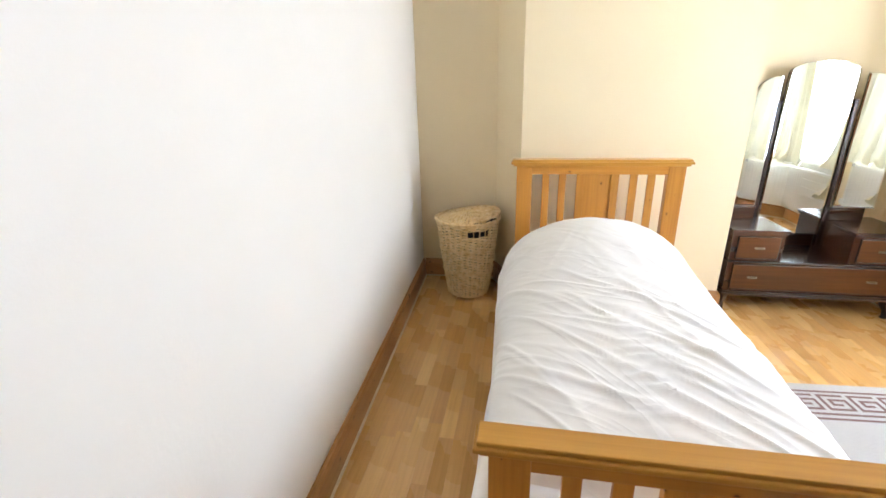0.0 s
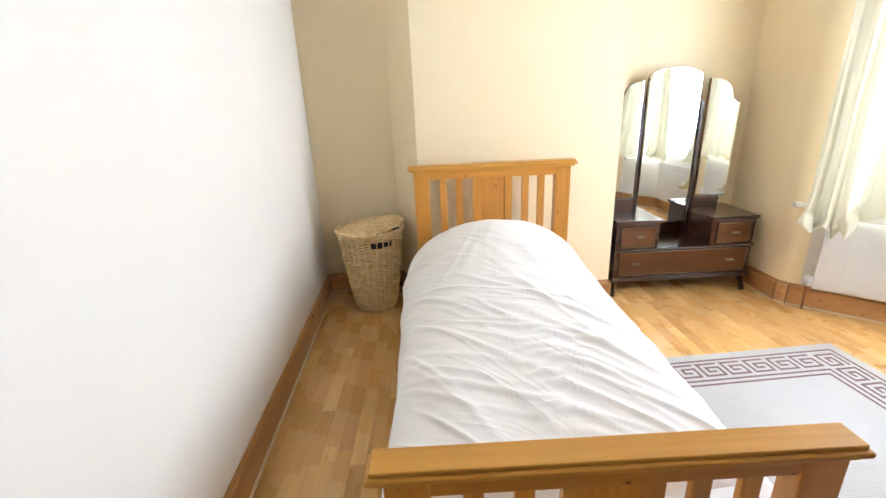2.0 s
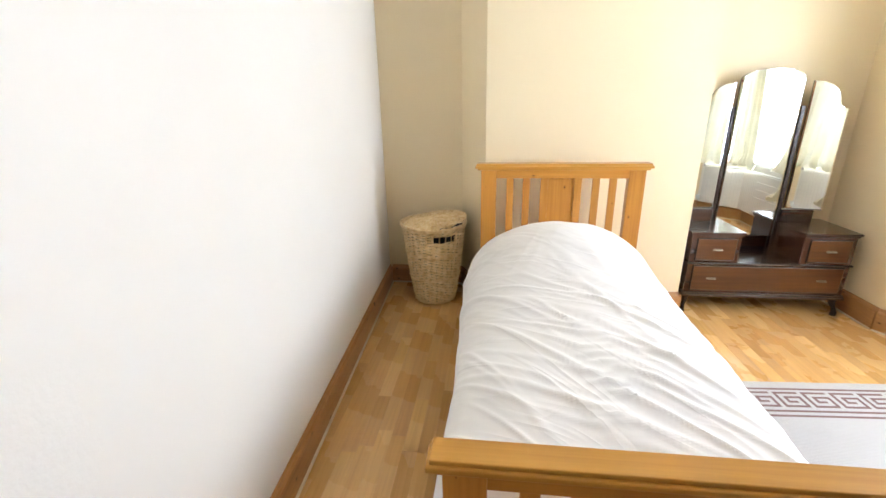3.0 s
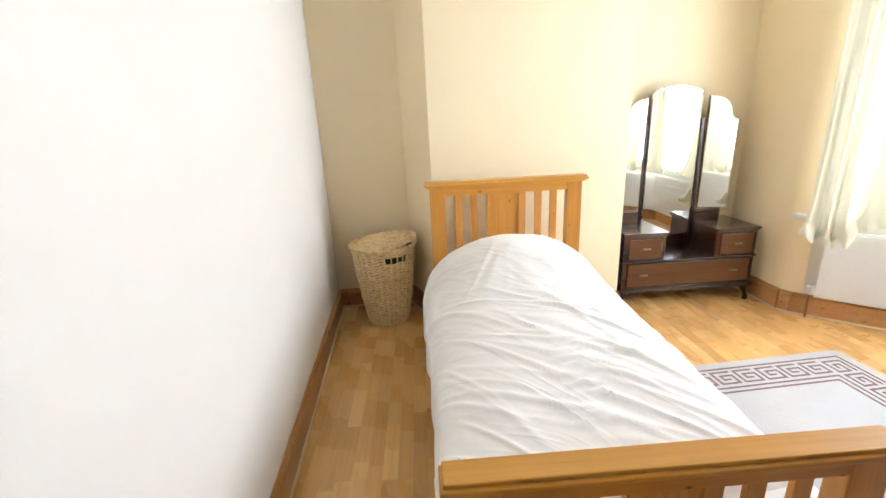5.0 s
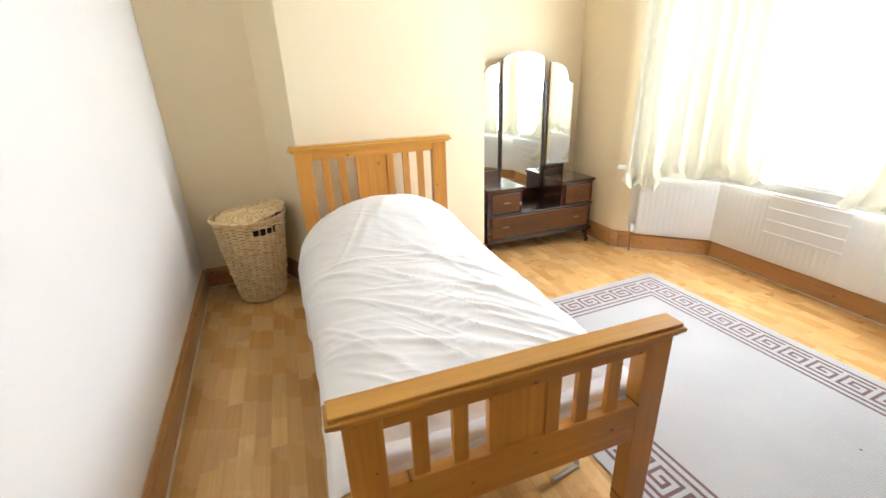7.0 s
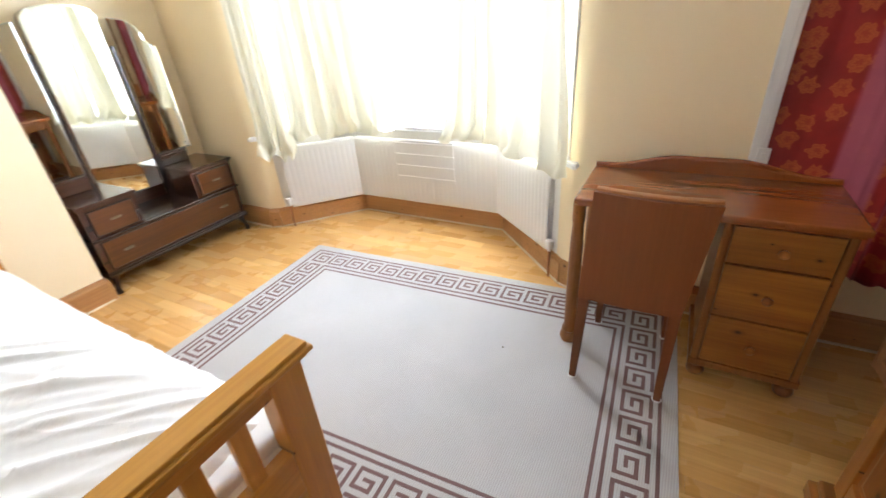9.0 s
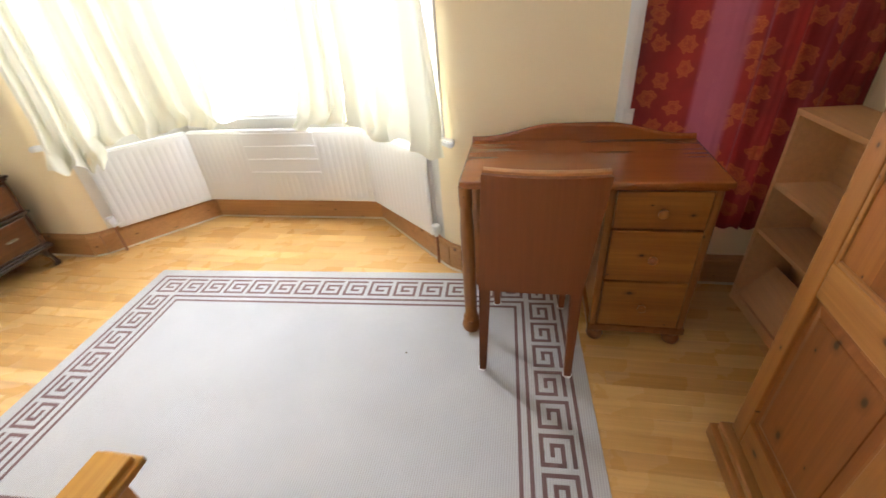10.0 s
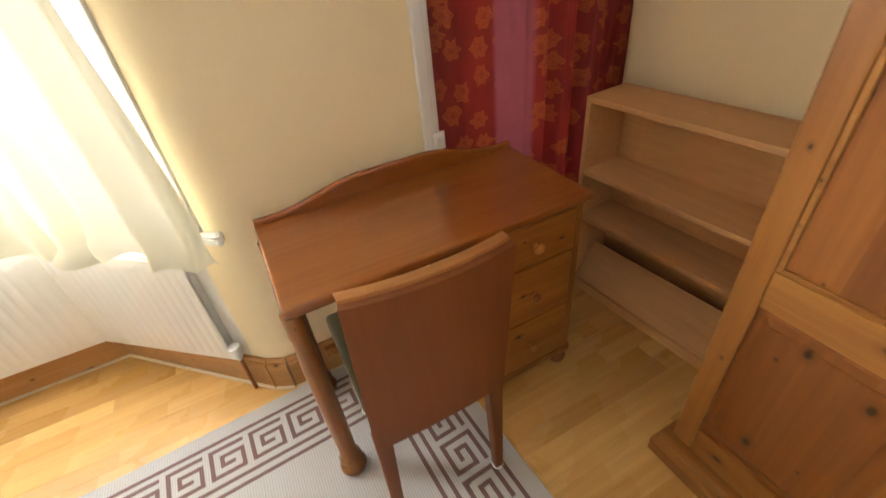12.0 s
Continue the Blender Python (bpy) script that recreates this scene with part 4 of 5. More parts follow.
def mirror_plate(outline, hinge, turn, name, thick=0.005):
    """A bevelled sheet of silvered glass in the x-z plane at a hinge, turned about the upright."""
    bm = bmesh.new()
    f = [bm.verts.new((x, 0, z)) for x, z in outline]
    cx, cz = sum(p[0] for p in outline) / len(outline), sum(p[1] for p in outline) / len(outline)
    g = [bm.verts.new((x + (cx - x) * 0.001, thick, z)) for x, z in outline]
    inner = [bm.verts.new((x + math.copysign(0.008, cx - x), -0.0012, z + math.copysign(0.008, cz - z))) for x, z in outline]
    n = len(outline)
    bm.faces.new(inner)
    bm.faces.new(g[::-1])
    for i in range(n):
        j = (i + 1) % n
        bm.faces.new((f[i], f[j], inner[j], inner[i]))
        bm.faces.new((g[i], g[j], f[j], f[i]))
    m = Matrix.Translation(hinge) @ Matrix.Rotation(radians(turn), 4, "Z")
    bmesh.ops.transform(bm, matrix=m, verts=bm.verts)
    plate = part(name, bm, MIRROR, dresser, "bevelled frameless mirror")
    bm = bmesh.new()
    vs = [bm.verts.new((x * 1.0, thick + 0.002, z)) for x, z in outline]
    ws = [bm.verts.new((x * 1.0, thick + 0.012, z)) for x, z in outline]
    bm.faces.new(vs)
    bm.faces.new(ws[::-1])
    for i in range(n):
        j = (i + 1) % n
        bm.faces.new((vs[i], ws[i], ws[j], vs[j]))
    bmesh.ops.transform(bm, matrix=m, verts=bm.verts)
    part("backing_board", bm, DARK_TRIM, plate)
    return plate


MY, MX = 3.47, 2.062
arch = [(-0.195, 0.0), (0.195, 0.0), (0.195, 1.045)] + [(0.195 * math.cos(a), 1.045 + 0.075 * math.sin(a) ** 0.8) for a in [math.pi * i / 20 for i in range(1, 20)]] + [(-0.195, 1.045)]
mirror_plate(arch, (MX, MY - 0.012, 0.47), 0, "centre_mirror")
leaf = [(0.0, 0.0), (0.19, 0.0), (0.19, 0.665), (0.172, 0.668), (0.155, 0.682), (0.143, 0.71), (0.135, 0.75), (0.118, 0.788), (0.09, 0.815), (0.055, 0.832), (0.0, 0.84)]
mirror_plate([(x * 1.14, z) for x, z in leaf], (MX + 0.245, MY - 0.012, 0.672), -12, "side_mirror")
mirror_plate([(-x, z) for x, z in leaf][::-1], (MX - 0.225, MY - 0.012, 0.672), -1.5, "side_mirror")
for s in (-1, 1):
    part("mirror_post", box((MX + s * 0.215 - 0.013, MY - 0.014, 0.366), (MX + s * 0.215 + 0.013, MY + 0.012, 1.36), 0.004), DARK_TRIM, dresser)
    x = MX + s * 0.33
    part("mirror_foot", box((x - 0.10, MY - 0.03, 0.58), (x + 0.10, MY + 0.02, 0.668), 0.006), WALNUT, dresser)


# ---- rug ----
RUG_C, RUG_W, RUG_L, RUG_T = (1.875, 1.215), 1.52, 2.27, radians(3.2)
rug = thing("rug", (*RUG_C, 0.0), "pale grey flatweave rug with brown Greek key border", "rug")


def rug_place(u, v, z):
    c, s = math.cos(RUG_T), math.sin(RUG_T)
    return Vector((RUG_C[0] + c * u - s * v, RUG_C[1] + s * u + c * v, z))


def turned_rect(bm, u0, v0, u1, v1, z0, z1):
    lo = [bm.verts.new(rug_place(u, v, z0)) for u, v in ((u0, v0), (u1, v0), (u1, v1), (u0, v1))]
    hi = [bm.verts.new(rug_place(u, v, z1)) for u, v in ((u0, v0), (u1, v0), (u1, v1), (u0, v1))]
    bm.faces.new(hi)
    bm.faces.new(lo[::-1])
    for i in range(4):
        j = (i + 1) % 4
        bm.faces.new((lo[i], lo[j], hi[j], hi[i]))


bm = bmesh.new()
turned_rect(bm, -RUG_W / 2, -RUG_L / 2, RUG_W / 2, RUG_L / 2, 0.0005, 0.006)
bmesh.ops.bevel(bm, geom=bm.edges[:], offset=0.002, segments=2, affect="EDGES")
part("weave", bm, RUG, rug)


def frame_line(bm, inset_by, w):
    a, b = RUG_W / 2 - inset_by, RUG_L / 2 - inset_by
    turned_rect(bm, -a, b - w, a, b, 0.0055, 0.0068)
    turned_rect(bm, -a, -b, a, -b + w, 0.0055, 0.0068)
    turned_rect(bm, -a, -b + w, -a + w, b - w, 0.0055, 0.0068)
    turned_rect(bm, a - w, -b + w, a, b - w, 0.0055, 0.0068)


bm = bmesh.new()
for ins in (0.055, 0.222, 0.256):
    frame_line(bm, ins, 0.013)
part("border_line", bm, RUG_BROWN, rug, "brown woven border lines")
CELL = 0.0168
KEY = [((0, 0), (0, 6)), ((0, 6), (6, 6)), ((6, 6), (6, 2)), ((6, 2), (2, 2)), ((2, 2), (2, 4)), ((2, 4), (4, 4)), ((0, 0), (6, 0))]


def key_run(bm, start, along, across, length):
    """Meander along one side, from start in rug coordinates."""
    count = round(length / (8 * CELL))
    c = length / (8 * count)
    for k in range(count):
        for (a0, b0), (a1, b1) in KEY:
            h = 0.42
            lo = (min(a0, a1) - h + 0.6 + 8 * k, min(b0, b1) - h)
            hi = (max(a0, a1) + h + 0.6 + 8 * k, max(b0, b1) + h)
            p = [start[i] + along[i] * lo[0] * c + across[i] * lo[1] * CELL for i in (0, 1)]
            q = [start[i] + along[i] * hi[0] * c + across[i] * hi[1] * CELL for i in (0, 1)]
            turned_rect(bm, min(p[0], q[0]), min(p[1], q[1]), max(p[0], q[0]), max(p[1], q[1]), 0.0055, 0.0066 + 0.0002 * (a0 == a1))


KI = 0.092
a, b = RUG_W / 2 - KI, RUG_L / 2 - KI
bm = bmesh.new()
key_run(bm, (a, b), (0, -1), (-1, 0), 2 * b - 7 * CELL)
key_run(bm, (a, -b), (-1, 0), (0, 1), 2 * a - 7 * CELL)
key_run(bm, (-a, -b), (0, 1), (1, 0), 2 * b - 7 * CELL)
key_run(bm, (-a, b), (1, 0), (0, -1), 2 * a - 7 * CELL)
part("key_border", bm, RUG_BROWN, rug, "brown woven Greek key pattern")


# ---- desk ----
desk = thing("writing_desk", (2.44, 0.13, 0.0), "varnished pine writing desk with three drawers", "desk")
KX0, KX1, KY0, KY1, KZ = 2.235, 2.665, -0.305, 0.574, 0.722
bm = box((KX0, KY0, KZ - 0.026), (KX1, KY1, KZ), 0.011, 4)
add_box(bm, (KX0 + 0.012, KY0 + 0.012, KZ - 0.036), (KX1, KY1 - 0.012, KZ - 0.025), 0.004)
part("desktop", bm, DESK_TOP, desk, "glossy red-brown desktop")
bm = bmesh.new()
n = 40
for x0, x1 in ((KX1 - 0.024, KX1 - 0.004),):
    front, back = [], []
    for i in range(n + 1):
        t = i / n
        y = KY1 - 0.005 + (KY0 + 0.01 - KY1) * t
        c = abs(t - 0.5) * 2
        k = min(1.0, max(0.0, (c - 0.22) / 0.66))
        z = KZ + 0.013 + 0.050 * (1 - k * k * (3 - 2 * k))
        front.append((y, z))
    a0 = [bm.verts.new((x0, y, KZ - 0.002)) for y, z in front]
    a1 = [bm.verts.new((x0, y, z)) for y, z in front]
    b0 = [bm.verts.new((x1, y, KZ - 0.002)) for y, z in front]
    b1 = [bm.verts.new((x1, y, z)) for y, z in front]
    for i in range(n):
        bm.faces.new((a0[i], a0[i + 1], a1[i + 1], a1[i]))
        bm.faces.new((b0[i + 1], b0[i], b1[i], b1[i + 1]))
        bm.faces.new((a1[i], a1[i + 1], b1[i + 1], b1[i]))
    bm.faces.new((a0[0], a1[0], b1[0], b0[0]))
    bm.faces.new((b0[-1], b1[-1], a1[-1], a0[-1]))
part("gallery", bm, DESK_TOP, desk, "shaped back gallery")
part("gallery_bead", tube([(KX1 - 0.014, y, z - 0.006) for y, z in front], 0.0115, 10), DESK_TOP, desk, "rounded gallery edge", True)
PY0, PY1 = -0.285, 0.07
part("pedestal", box((KX0 + 0.03, PY0 + 0.01, 0.075), (KX1 - 0.02, PY1 - 0.01, KZ - 0.034), 0.003), DESK_POST, desk)
for y in (PY0, PY1 - 0.026):
    part("corner_post", box((KX0 + 0.016, y, 0.06), (KX0 + 0.045, y + 0.026, KZ - 0.034), 0.008, 3), DESK_POST, desk)
part("pedestal_base", box((KX0 + 0.012, PY0 - 0.006, 0.055), (KX1 - 0.02, PY1 + 0.006, 0.085), 0.006), DESK_POST, desk)
for z0, z1 in ((0.540, 0.682), (0.316, 0.532), (0.092, 0.308)):
    dr = part("drawer", box((KX0 + 0.012, PY0 + 0.03, z0), (KX0 + 0.034, PY1 - 0.03, z1), 0.004), DESK_FACE, desk, "knotty pine drawer front")
    y, z, x = (PY0 + PY1) / 2, (z0 + z1) / 2, KX0 + 0.012
    prof = [(0.009, 0.0), (0.008, 0.008), (0.012, 0.014), (0.0165, 0.02), (0.0165, 0.026), (0.011, 0.031), (0.003, 0.033)]
    bm = lathe(prof, (0, 0, 0), 18)
    bmesh.ops.transform(bm, matrix=Matrix.Translation((x, y, z)) @ Matrix.Rotation(radians(-90), 4, "Y"), verts=bm.verts)
    part("knob", bm, DESK_FACE, dr, "turned wooden knob", True)


def bun(x, y, top=0.06):
    return lathe([(0.018, 0.0), (0.03, 0.008), (0.034, 0.022), (0.03, 0.036), (0.021, 0.044), (0.026, 0.05), (0.026, top)], (x, y, 0.0), 20)


for x, y in ((KX0 + 0.04, PY0 + 0.03), (KX0 + 0.04, PY1 - 0.03), (KX1 - 0.06, PY0 + 0.03), (KX1 - 0.06, PY1 - 0.03)):
    part("bun_foot", bun(x, y), DESK_POST, desk, "turned bun foot", True)
for x in (KX0 + 0.035, KX1 - 0.06):
    y = KY1 - 0.018
    prof = [(0.02, 0.0), (0.037, 0.009), (0.042, 0.028), (0.037, 0.046), (0.025, 0.057), (0.034, 0.066), (0.034, 0.078), (0.025, 0.092), (0.027, 0.2), (0.026, 0.5), (0.022, 0.60), (0.025, 0.62), (0.025, KZ - 0.034)]
    part("turned_leg", lathe(prof, (x, y, 0.0), 24), DESK_POST, desk, "turned leg with a ball foot", True)
part("end_rail", box((KX0 + 0.06, KY1 - 0.02, KZ - 0.11), (KX1 - 0.085, KY1 + 0.002, KZ - 0.034), 0.003), DESK_POST, desk)
part("apron", box((KX1 - 0.05, PY1 - 0.01, KZ - 0.12), (KX1 - 0.03, KY1 - 0.06, KZ - 0.034), 0.003), DESK_POST, desk)
part("low_stretcher", box((KX1 - 0.072, PY1 - 0.008, 0.17), (KX1 - 0.05, KY1 - 0.06, 0.205), 0.003), DESK_POST, desk)


# ---- chair ----
chair = thing("dining_chair", (2.2, 0.32, 0.0), "red-brown veneered chair pushed under the desk", "chair")
CY0, CY1 = 0.135, 0.485


def chair_back():
    rows, k = [], 14
    for j in range(k + 1):
        t = j / k
        z = 0.413 + 0.410 * t
        row = []
        for i in range(17):
            s = i / 16
            w0, w1 = CY0 + 0.015 - 0.045 * t, CY1 + 0.004 - 0.020 * t
            y = w0 + (w1 - w0) * s
            curve = 0.022 * (4 * s * (1 - s)) * (0.3 + 0.7 * t)
            x = 2.050 + 0.024 * t + 0.012 * (s - 0.5) * t - curve
            row.append((x, y, z))
        rows.append(row)
    return sheet(rows, 0.022)


part("back_panel", chair_back(), CHAIR, chair, "curved veneer back panel", True)
rows = []
for x_off, z_off in ((-0.004, 0.842), (-0.002, 0.849), (0.012, 0.851), (0.024, 0.849), (0.026, 0.842)):
    row = []
    for i in range(17):
        s = i / 16
        y = CY0 - 0.030 + (CY1 - 0.016 - CY0 + 0.030) * s
        row.append((2.074 + 0.012 * (s - 0.5) + x_off - 0.022 * 4 * s * (1 - s), y, z_off - 0.018))
    rows.append(row)
part("top_edge", sheet(rows, 0.004), CHAIR_EDGE, chair, "lighter bent top edge", True)


def taper_leg(x0, y0, x1, y1, z1, r0, r1):
    bm = bmesh.new()
    lo = [bm.verts.new((x0 + a * r0, y0 + b * r0, 0.008)) for a, b in ((-1, -1), (1, -1), (1, 1), (-1, 1))]
    hi = [bm.verts.new((x1 + a * r1, y1 + b * r1, z1)) for a, b in ((-1, -1), (1, -1), (1, 1), (-1, 1))]
    bm.faces.new(lo[::-1])
    bm.faces.new(hi)
    for i in range(4):
        j = (i + 1) % 4
        bm.faces.new((lo[i], lo[j], hi[j], hi[i]))
    bmesh.ops.bevel(bm, geom=bm.edges[:], offset=0.003, segments=2, affect="EDGES")
    return bm


for x0, y0, x1, y1 in ((2.045, CY0 + 0.028, 2.055, CY0 + 0.030), (2.045, CY1 - 0.0, 2.055, CY1 - 0.016), (2.44, CY0 + 0.03, 2.43, CY0 + 0.035), (2.44, CY1 - 0.03, 2.43, CY1 - 0.035)):
    lg = part("leg", taper_leg(x0, y0, x1, y1, 0.43, 0.013, 0.020), CHAIR, chair)
    part("glide", lathe([(0.017, 0.0), (0.018, 0.003), (0.018, 0.009), (0.012, 0.011)], (x0, y0, 0.0), 16), PLASTIC, lg, "white plastic glide", True)
part("seat_rail", box((2.072, CY0 + 0.015, 0.395), (2.455, CY1 - 0.012, 0.432), 0.006), CHAIR, chair)
part("seat", box((2.078, CY0 + 0.005, 0.43), (2.465, CY1 - 0.002, 0.475), 0.018, 4), OLIVE, chair, "dark olive upholstered seat", True)


# ---- bookshelf ----
def turned(bm, pivot, degrees):
    """Turn a bmesh about an upright through a point."""
    m = Matrix.Translation((*pivot, 0)) @ Matrix.Rotation(radians(degrees), 4, "Z") @ Matrix.Translation((-pivot[0], -pivot[1], 0))
    bmesh.ops.transform(bm, matrix=m, verts=bm.verts)
    return bm


shelf = thing("bookshelf", (2.2, -0.72, 0.0), "low beech-effect bookshelf, empty, lowest shelf fallen", "bookshelf")
SX0, SX1, SY0, SY1 = 1.88, 2.588, -0.785, -0.585
for x in (SX0, SX1 - 0.018):
    part("side_panel", turned(box((x, SY0, 0.0), (x + 0.018, SY1, 0.825), 0.0015), (SX1, SY1), 5), SHELF, shelf)
part("top", turned(box((SX0, SY0, 0.825), (SX1, SY1 + 0.002, 0.845), 0.0015), (SX1, SY1), 5), SHELF, shelf)
for z in (0.352, 0.550):
    part("shelf", turned(box((SX0 + 0.018, SY0 + 0.006, z), (SX1 - 0.018, SY1 - 0.004, z + 0.018), 0.0015), (SX1, SY1), 5), SHELF, shelf)
part("back_panel", turned(box((SX0 + 0.018, SY0, 0.0), (SX1 - 0.018, SY0 + 0.006, 0.825), 0), (SX1, SY1), 5), SHELF, shelf)
part("plinth", turned(box((SX0 + 0.018, SY1 - 0.022, 0.0), (SX1 - 0.018, SY1 - 0.004, 0.045), 0.001), (SX1, SY1), 5), SHELF, shelf)
bm = box((SX0 + 0.022, -0.183, 0.0), (SX1 - 0.022, 0.0, 0.016), 0.0015)
bmesh.ops.transform(bm, matrix=Matrix.Translation((0, SY1 - 0.024, 0.030)) @ Matrix.Rotation(radians(-50), 4, "X"), verts=bm.verts)
part("fallen_shelf", turned(bm, (SX1, SY1), 5), SHELF, shelf, "lowest shelf, fallen and tilted forward")


# ---- wardrobe ----
ward = thing("wardrobe", (1.40, -0.57, 0.0), "knotty orange pine wardrobe with two panelled doors", "wardrobe")
WX0, WX1, WY = 0.975, 1.83, -0.31
part("carcass", box((WX0, SOUTH + 0.025, 0.06), (WX1, WY - 0.024, 1.88), 0.004), WARD_Z, ward)
bm = box((WX0 - 0.025, SOUTH + 0.025, 0.0), (WX1 + 0.028, WY + 0.045, 0.055), 0.008, 3)
add_box(bm, (WX0 - 0.012, SOUTH + 0.026, 0.054), (WX1 + 0.014, WY + 0.028, 0.085), 0.010, 3)
part("plinth", bm, WARD_X, ward)
bm = box((WX0 - 0.03, SOUTH + 0.025, 1.88), (WX1 + 0.03, WY + 0.03, 1.94), 0.02, 3)
part("cornice", bm, WARD_X, ward)


def fielded(x0, x1, z0, z1, back, front, slope):
    """A panel whose raised middle slopes down to thin edges."""
    bm = bmesh.new()
    loops = []
    for k, y in ((0.0, back - 0.004), (0.0, back), (slope, front - 0.003), (slope + 0.001, front), (slope + 0.004, front + 0.0004)):
        loops.append([bm.verts.new(c) for c in ((x0 + k, y, z0 + k), (x1 - k, y, z0 + k), (x1 - k, y, z1 - k), (x0 + k, y, z1 - k))])
    for p, q in zip(loops, loops[1:]):
        for i in range(4):
            bm.faces.new((p[i], p[(i + 1) % 4], q[(i + 1) % 4], q[i]))
    bm.faces.new(loops[0][::-1])
    bm.faces.new(loops[-1])
    return bm


for x0, x1, hx in ((1.405, WX1 - 0.006, 1.44), (WX0 + 0.006, 1.397, 1.36)):
    z0, z1 = 0.09, 1.875
    d = part("door", box((x0 + 0.05, WY - 0.020, z0 + 0.10), (x1 - 0.05, WY - 0.012, z1 - 0.09), 0), WARD_Z, ward)
    for xa in (x0, x1 - 0.058):
        part("stile", box((xa, WY - 0.022, z0), (xa + 0.058, WY, z1), 0.004), WARD_STILE, d)
    for za, zb in ((z0, z0 + 0.10), (0.656, 0.750), (z1 - 0.09, z1)):
        part("rail", box((x0 + 0.058, WY - 0.022, za), (x1 - 0.058, WY - 0.001, zb), 0.004), WARD_X, d)
    part("fielded_panel", fielded(x0 + 0.058, x1 - 0.058, z0 + 0.101, 0.655, WY - 0.016, WY - 0.004, 0.034), WARD_Z, d, "raised and bevelled lower panel")
    xs = [x0 + 0.058 + (x1 - x0 - 0.116) * i / 3 for i in range(4)]
    for i in range(3):
        part("panel_board", box((xs[i], WY - 0.014, 0.751), (xs[i + 1], WY - 0.0085 - 0.0003 * (i % 2), z1 - 0.091), 0), WARD_Z, d)
    for za, zb in ((0.750, z1 - 0.09),):
        bm = bmesh.new()
        add_box(bm, (x0 + 0.058, WY - 0.012, za), (x0 + 0.070, WY - 0.003, zb), 0.003)
        add_box(bm, (x1 - 0.070, WY - 0.012, za), (x1 - 0.058, WY - 0.003, zb), 0.003)
        add_box(bm, (x0 + 0.070, WY - 0.012, za), (x1 - 0.070, WY - 0.003, za + 0.012), 0.003)
        add_box(bm, (x0 + 0.070, WY - 0.012, zb - 0.012), (x1 - 0.070, WY - 0.003, zb), 0.003)
        part("bead", bm, WARD_X, d)
    bm = lathe([(0.010, 0.0), (0.009, 0.01), (0.017, 0.02), (0.017, 0.028), (0.004, 0.034)], (0, 0, 0), 18)
    bmesh.ops.transform(bm, matrix=Matrix.Translation((hx, WY, 1.02)) @ Matrix.Rotation(radians(90), 4, "X") @ Matrix.Rotation(radians(180), 4, "X"), verts=bm.verts)
    part("knob", bm, WARD_Z, d, "turned pine knob", True)
# Added black strip paints the shade between the two doors.
bm = box((1.397, WY - 0.023, 0.09), (1.405, WY - 0.015, 1.875), 0)
part("door_gap_shade", bm, BLACK, ward)


# ---- small fittings ----
sw = thing("wall_switch", (RIGHT - 0.035, -0.045, 0.80), "small white plastic pull switch on the architrave", "switch")
part("plate", box((RIGHT - 0.038, -0.062, 0.775), (RIGHT - 0.030, -0.020, 0.835), 0.003), PLASTIC, sw)
part("rocker", box((RIGHT - 0.046, -0.050, 0.792), (RIGHT - 0.037, -0.032, 0.818), 0.003), PLASTIC, sw)


clip = thing("cable_clip", (left_x(2.825) + 0.02, 2.825, 0.128), "small dark cable clip on the skirting", "cable clip")
part("plate", box((left_x(2.825) + 0.0195, 2.818, 0.122), (left_x(2.825) + 0.024, 2.832, 0.146), 0.002), BLACK, clip)
crumb = lathe([(0.002, 0.0), (0.006, 0.002), (0.005, 0.004), (0.002, 0.005)], (2.087, 0.811, 0.0062), 7)
bmesh.ops.scale(crumb, vec=(0.5, 1.0, 1.0), space=Matrix.Translation((-2.087, -0.811, 0)), verts=crumb.verts)
tagged(part("crumb", crumb, SUBFLOOR), "small dark crumb lying on the pale rug", "crumb")


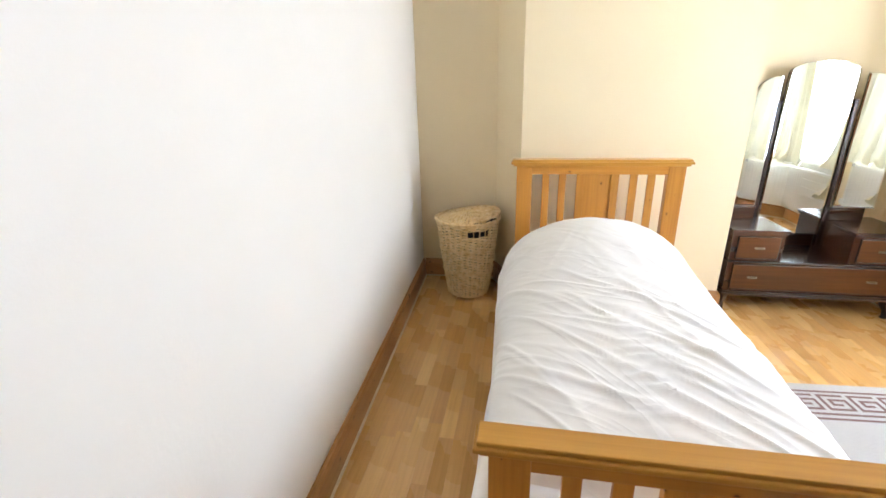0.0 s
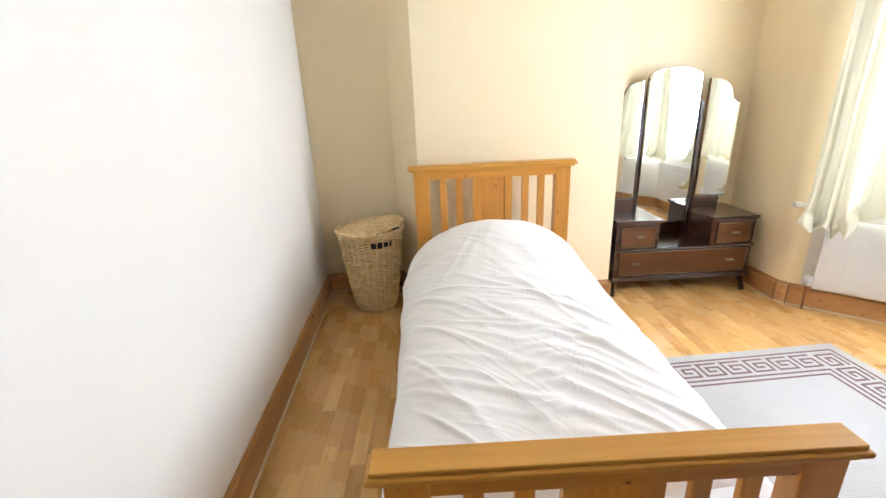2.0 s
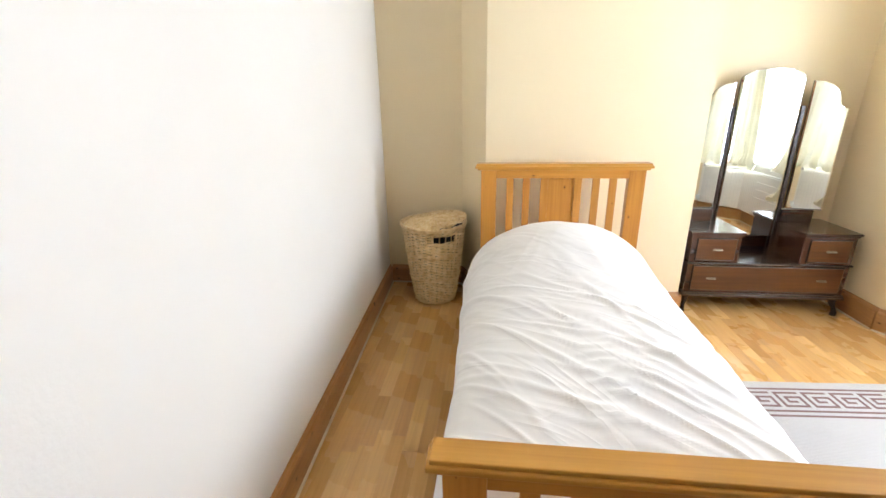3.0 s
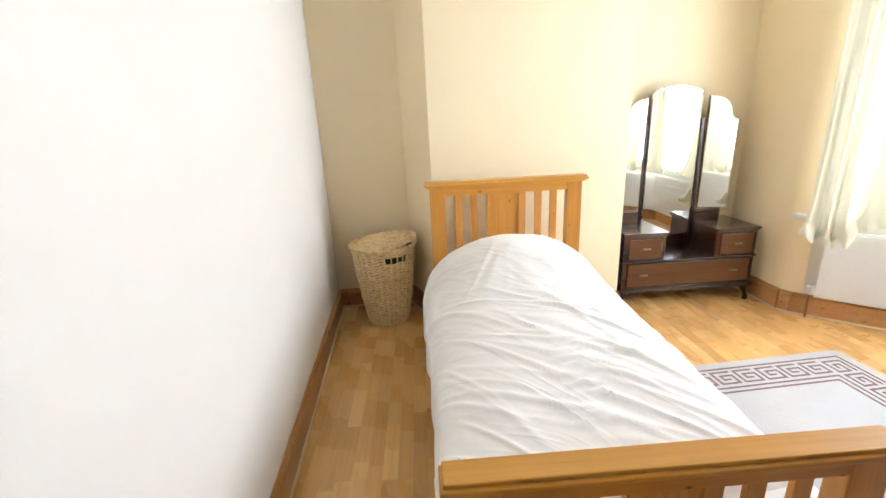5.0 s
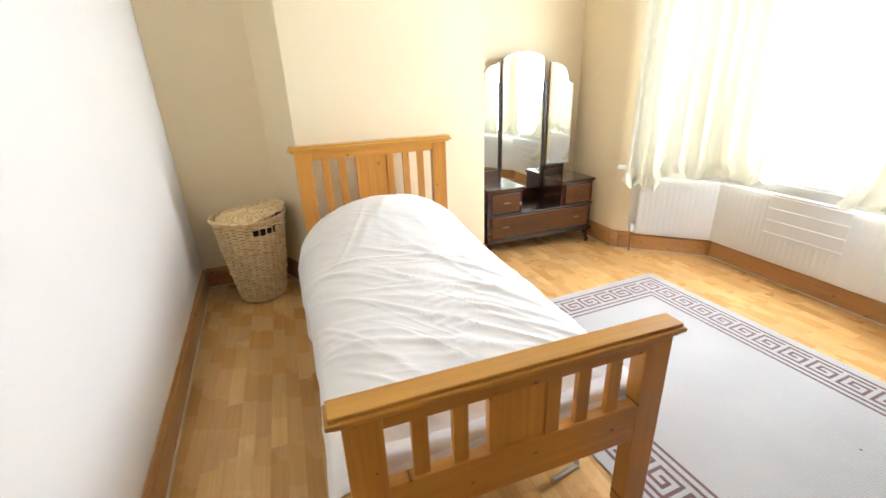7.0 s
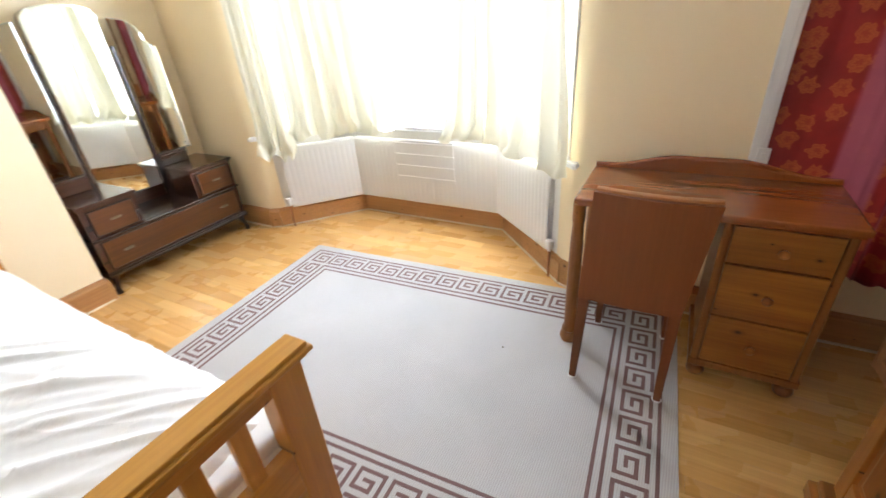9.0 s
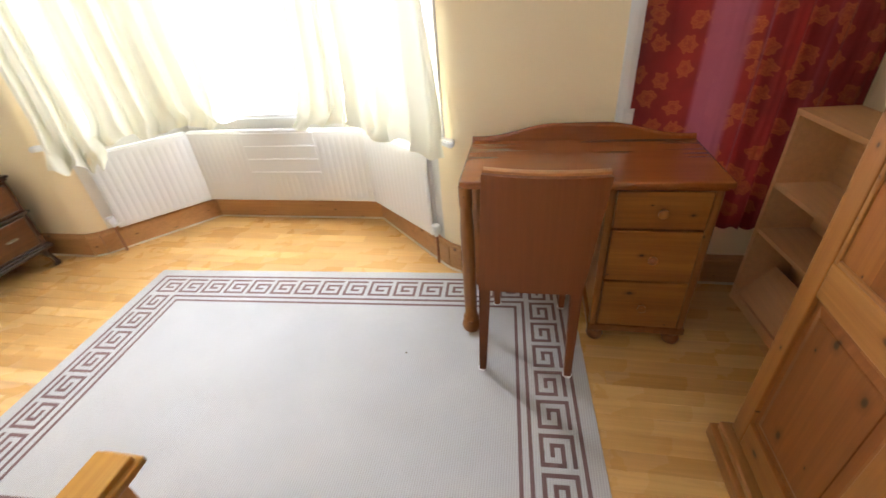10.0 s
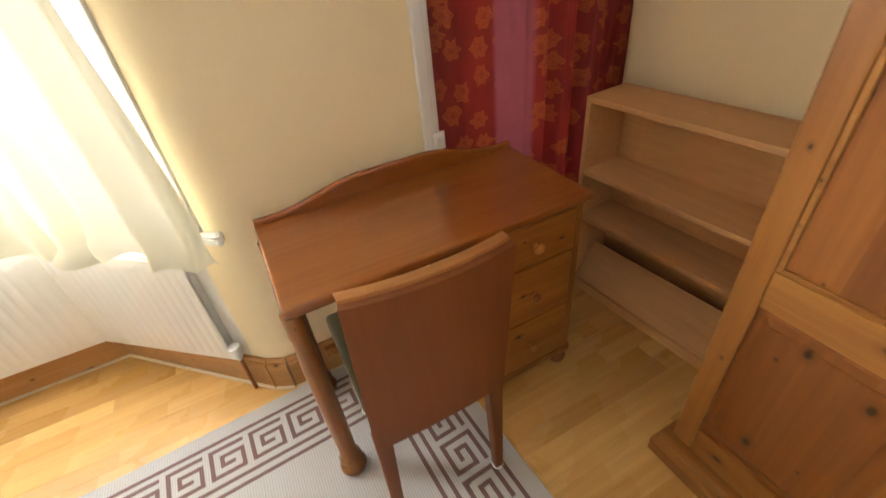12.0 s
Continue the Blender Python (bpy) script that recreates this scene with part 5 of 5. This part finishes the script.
# ---- floor strips ----
floor = bpy.data.objects["floor"]
rng = random.Random(12)
SW = 0.066
LENGTHS = (0.34, 0.46, 0.58, 0.76, 0.96)
strips = {}
for ln in LENGTHS:
    bm = bmesh.new()
    add_box(bm, (-SW / 2 + 0.0001, -ln / 2 + 0.0001, -0.011), (SW / 2 - 0.0001, ln / 2 - 0.0001, 0.0), 0.0004, 1)
    me = bpy.data.meshes.new("strip")
    bm.to_mesh(me)
    bm.free()
    me.materials.append(LAMINATE)
    strips[ln] = me
near, rest = [], []
x = -0.62
while x < 3.34:
    y, first = (-4.24 if x < 0.96 else -0.90), rng.uniform(0.1, 0.5)
    end = 3.64
    if x > RIGHT:
        y, end = D[1] + 1.02 * (x - RIGHT) - 0.06, A[1] - 0.89 * (x - RIGHT) + 0.06
    while y < end - 0.02:
        ln = first or rng.choice(LENGTHS[:3] if x < 1.0 else LENGTHS[2:])
        whole = not first and y + ln < end
        ln, first = min(ln, end - y), None
        cx, cy = x + SW / 2, y + ln / 2
        open_floor = (-0.5 < cx < 0.2 and 1.0 < cy < 3.5) or (cx > 1.6 and cy > 2.4) or (cx > 2.55 and 0.5 < cy) or (cx > 1.7 and cy < 0.1) or (1.2 < cx and cy > 2.3)
        (near if open_floor and whole and len(near) < 298 else rest).append((cx, cy, ln))
        y += ln
    x += SW
for cx, cy, ln in near:
    ob = new("strip", strips[ln])
    ob.parent = floor
    ob.location = (cx, cy, 0)
verts, faces = [], []
for cx, cy, ln in rest:
    k = len(verts)
    g = 0.0001
    for z, b in ((-0.011, 0.0), (-0.0004, 0.0), (0.0, 0.0004)):
        for sx, sy in ((-1, -1), (1, -1), (1, 1), (-1, 1)):
            verts.append((cx + sx * (SW / 2 - g - b), cy + sy * (ln / 2 - g - b), z))
    faces += [(k + 8, k + 9, k + 10, k + 11)]
    for o in (0, 4):
        for i in range(4):
            j = (i + 1) % 4
            faces.append((k + o + i, k + o + j, k + o + 4 + j, k + o + 4 + i))
me = bpy.data.meshes.new("strip_field")
me.from_pydata(verts, [], faces)
me.materials.append(LAMINATE)
field = new("strip_field", me)
field.parent = floor
tagged(field, "oak laminate strips", "", "", "stuff")
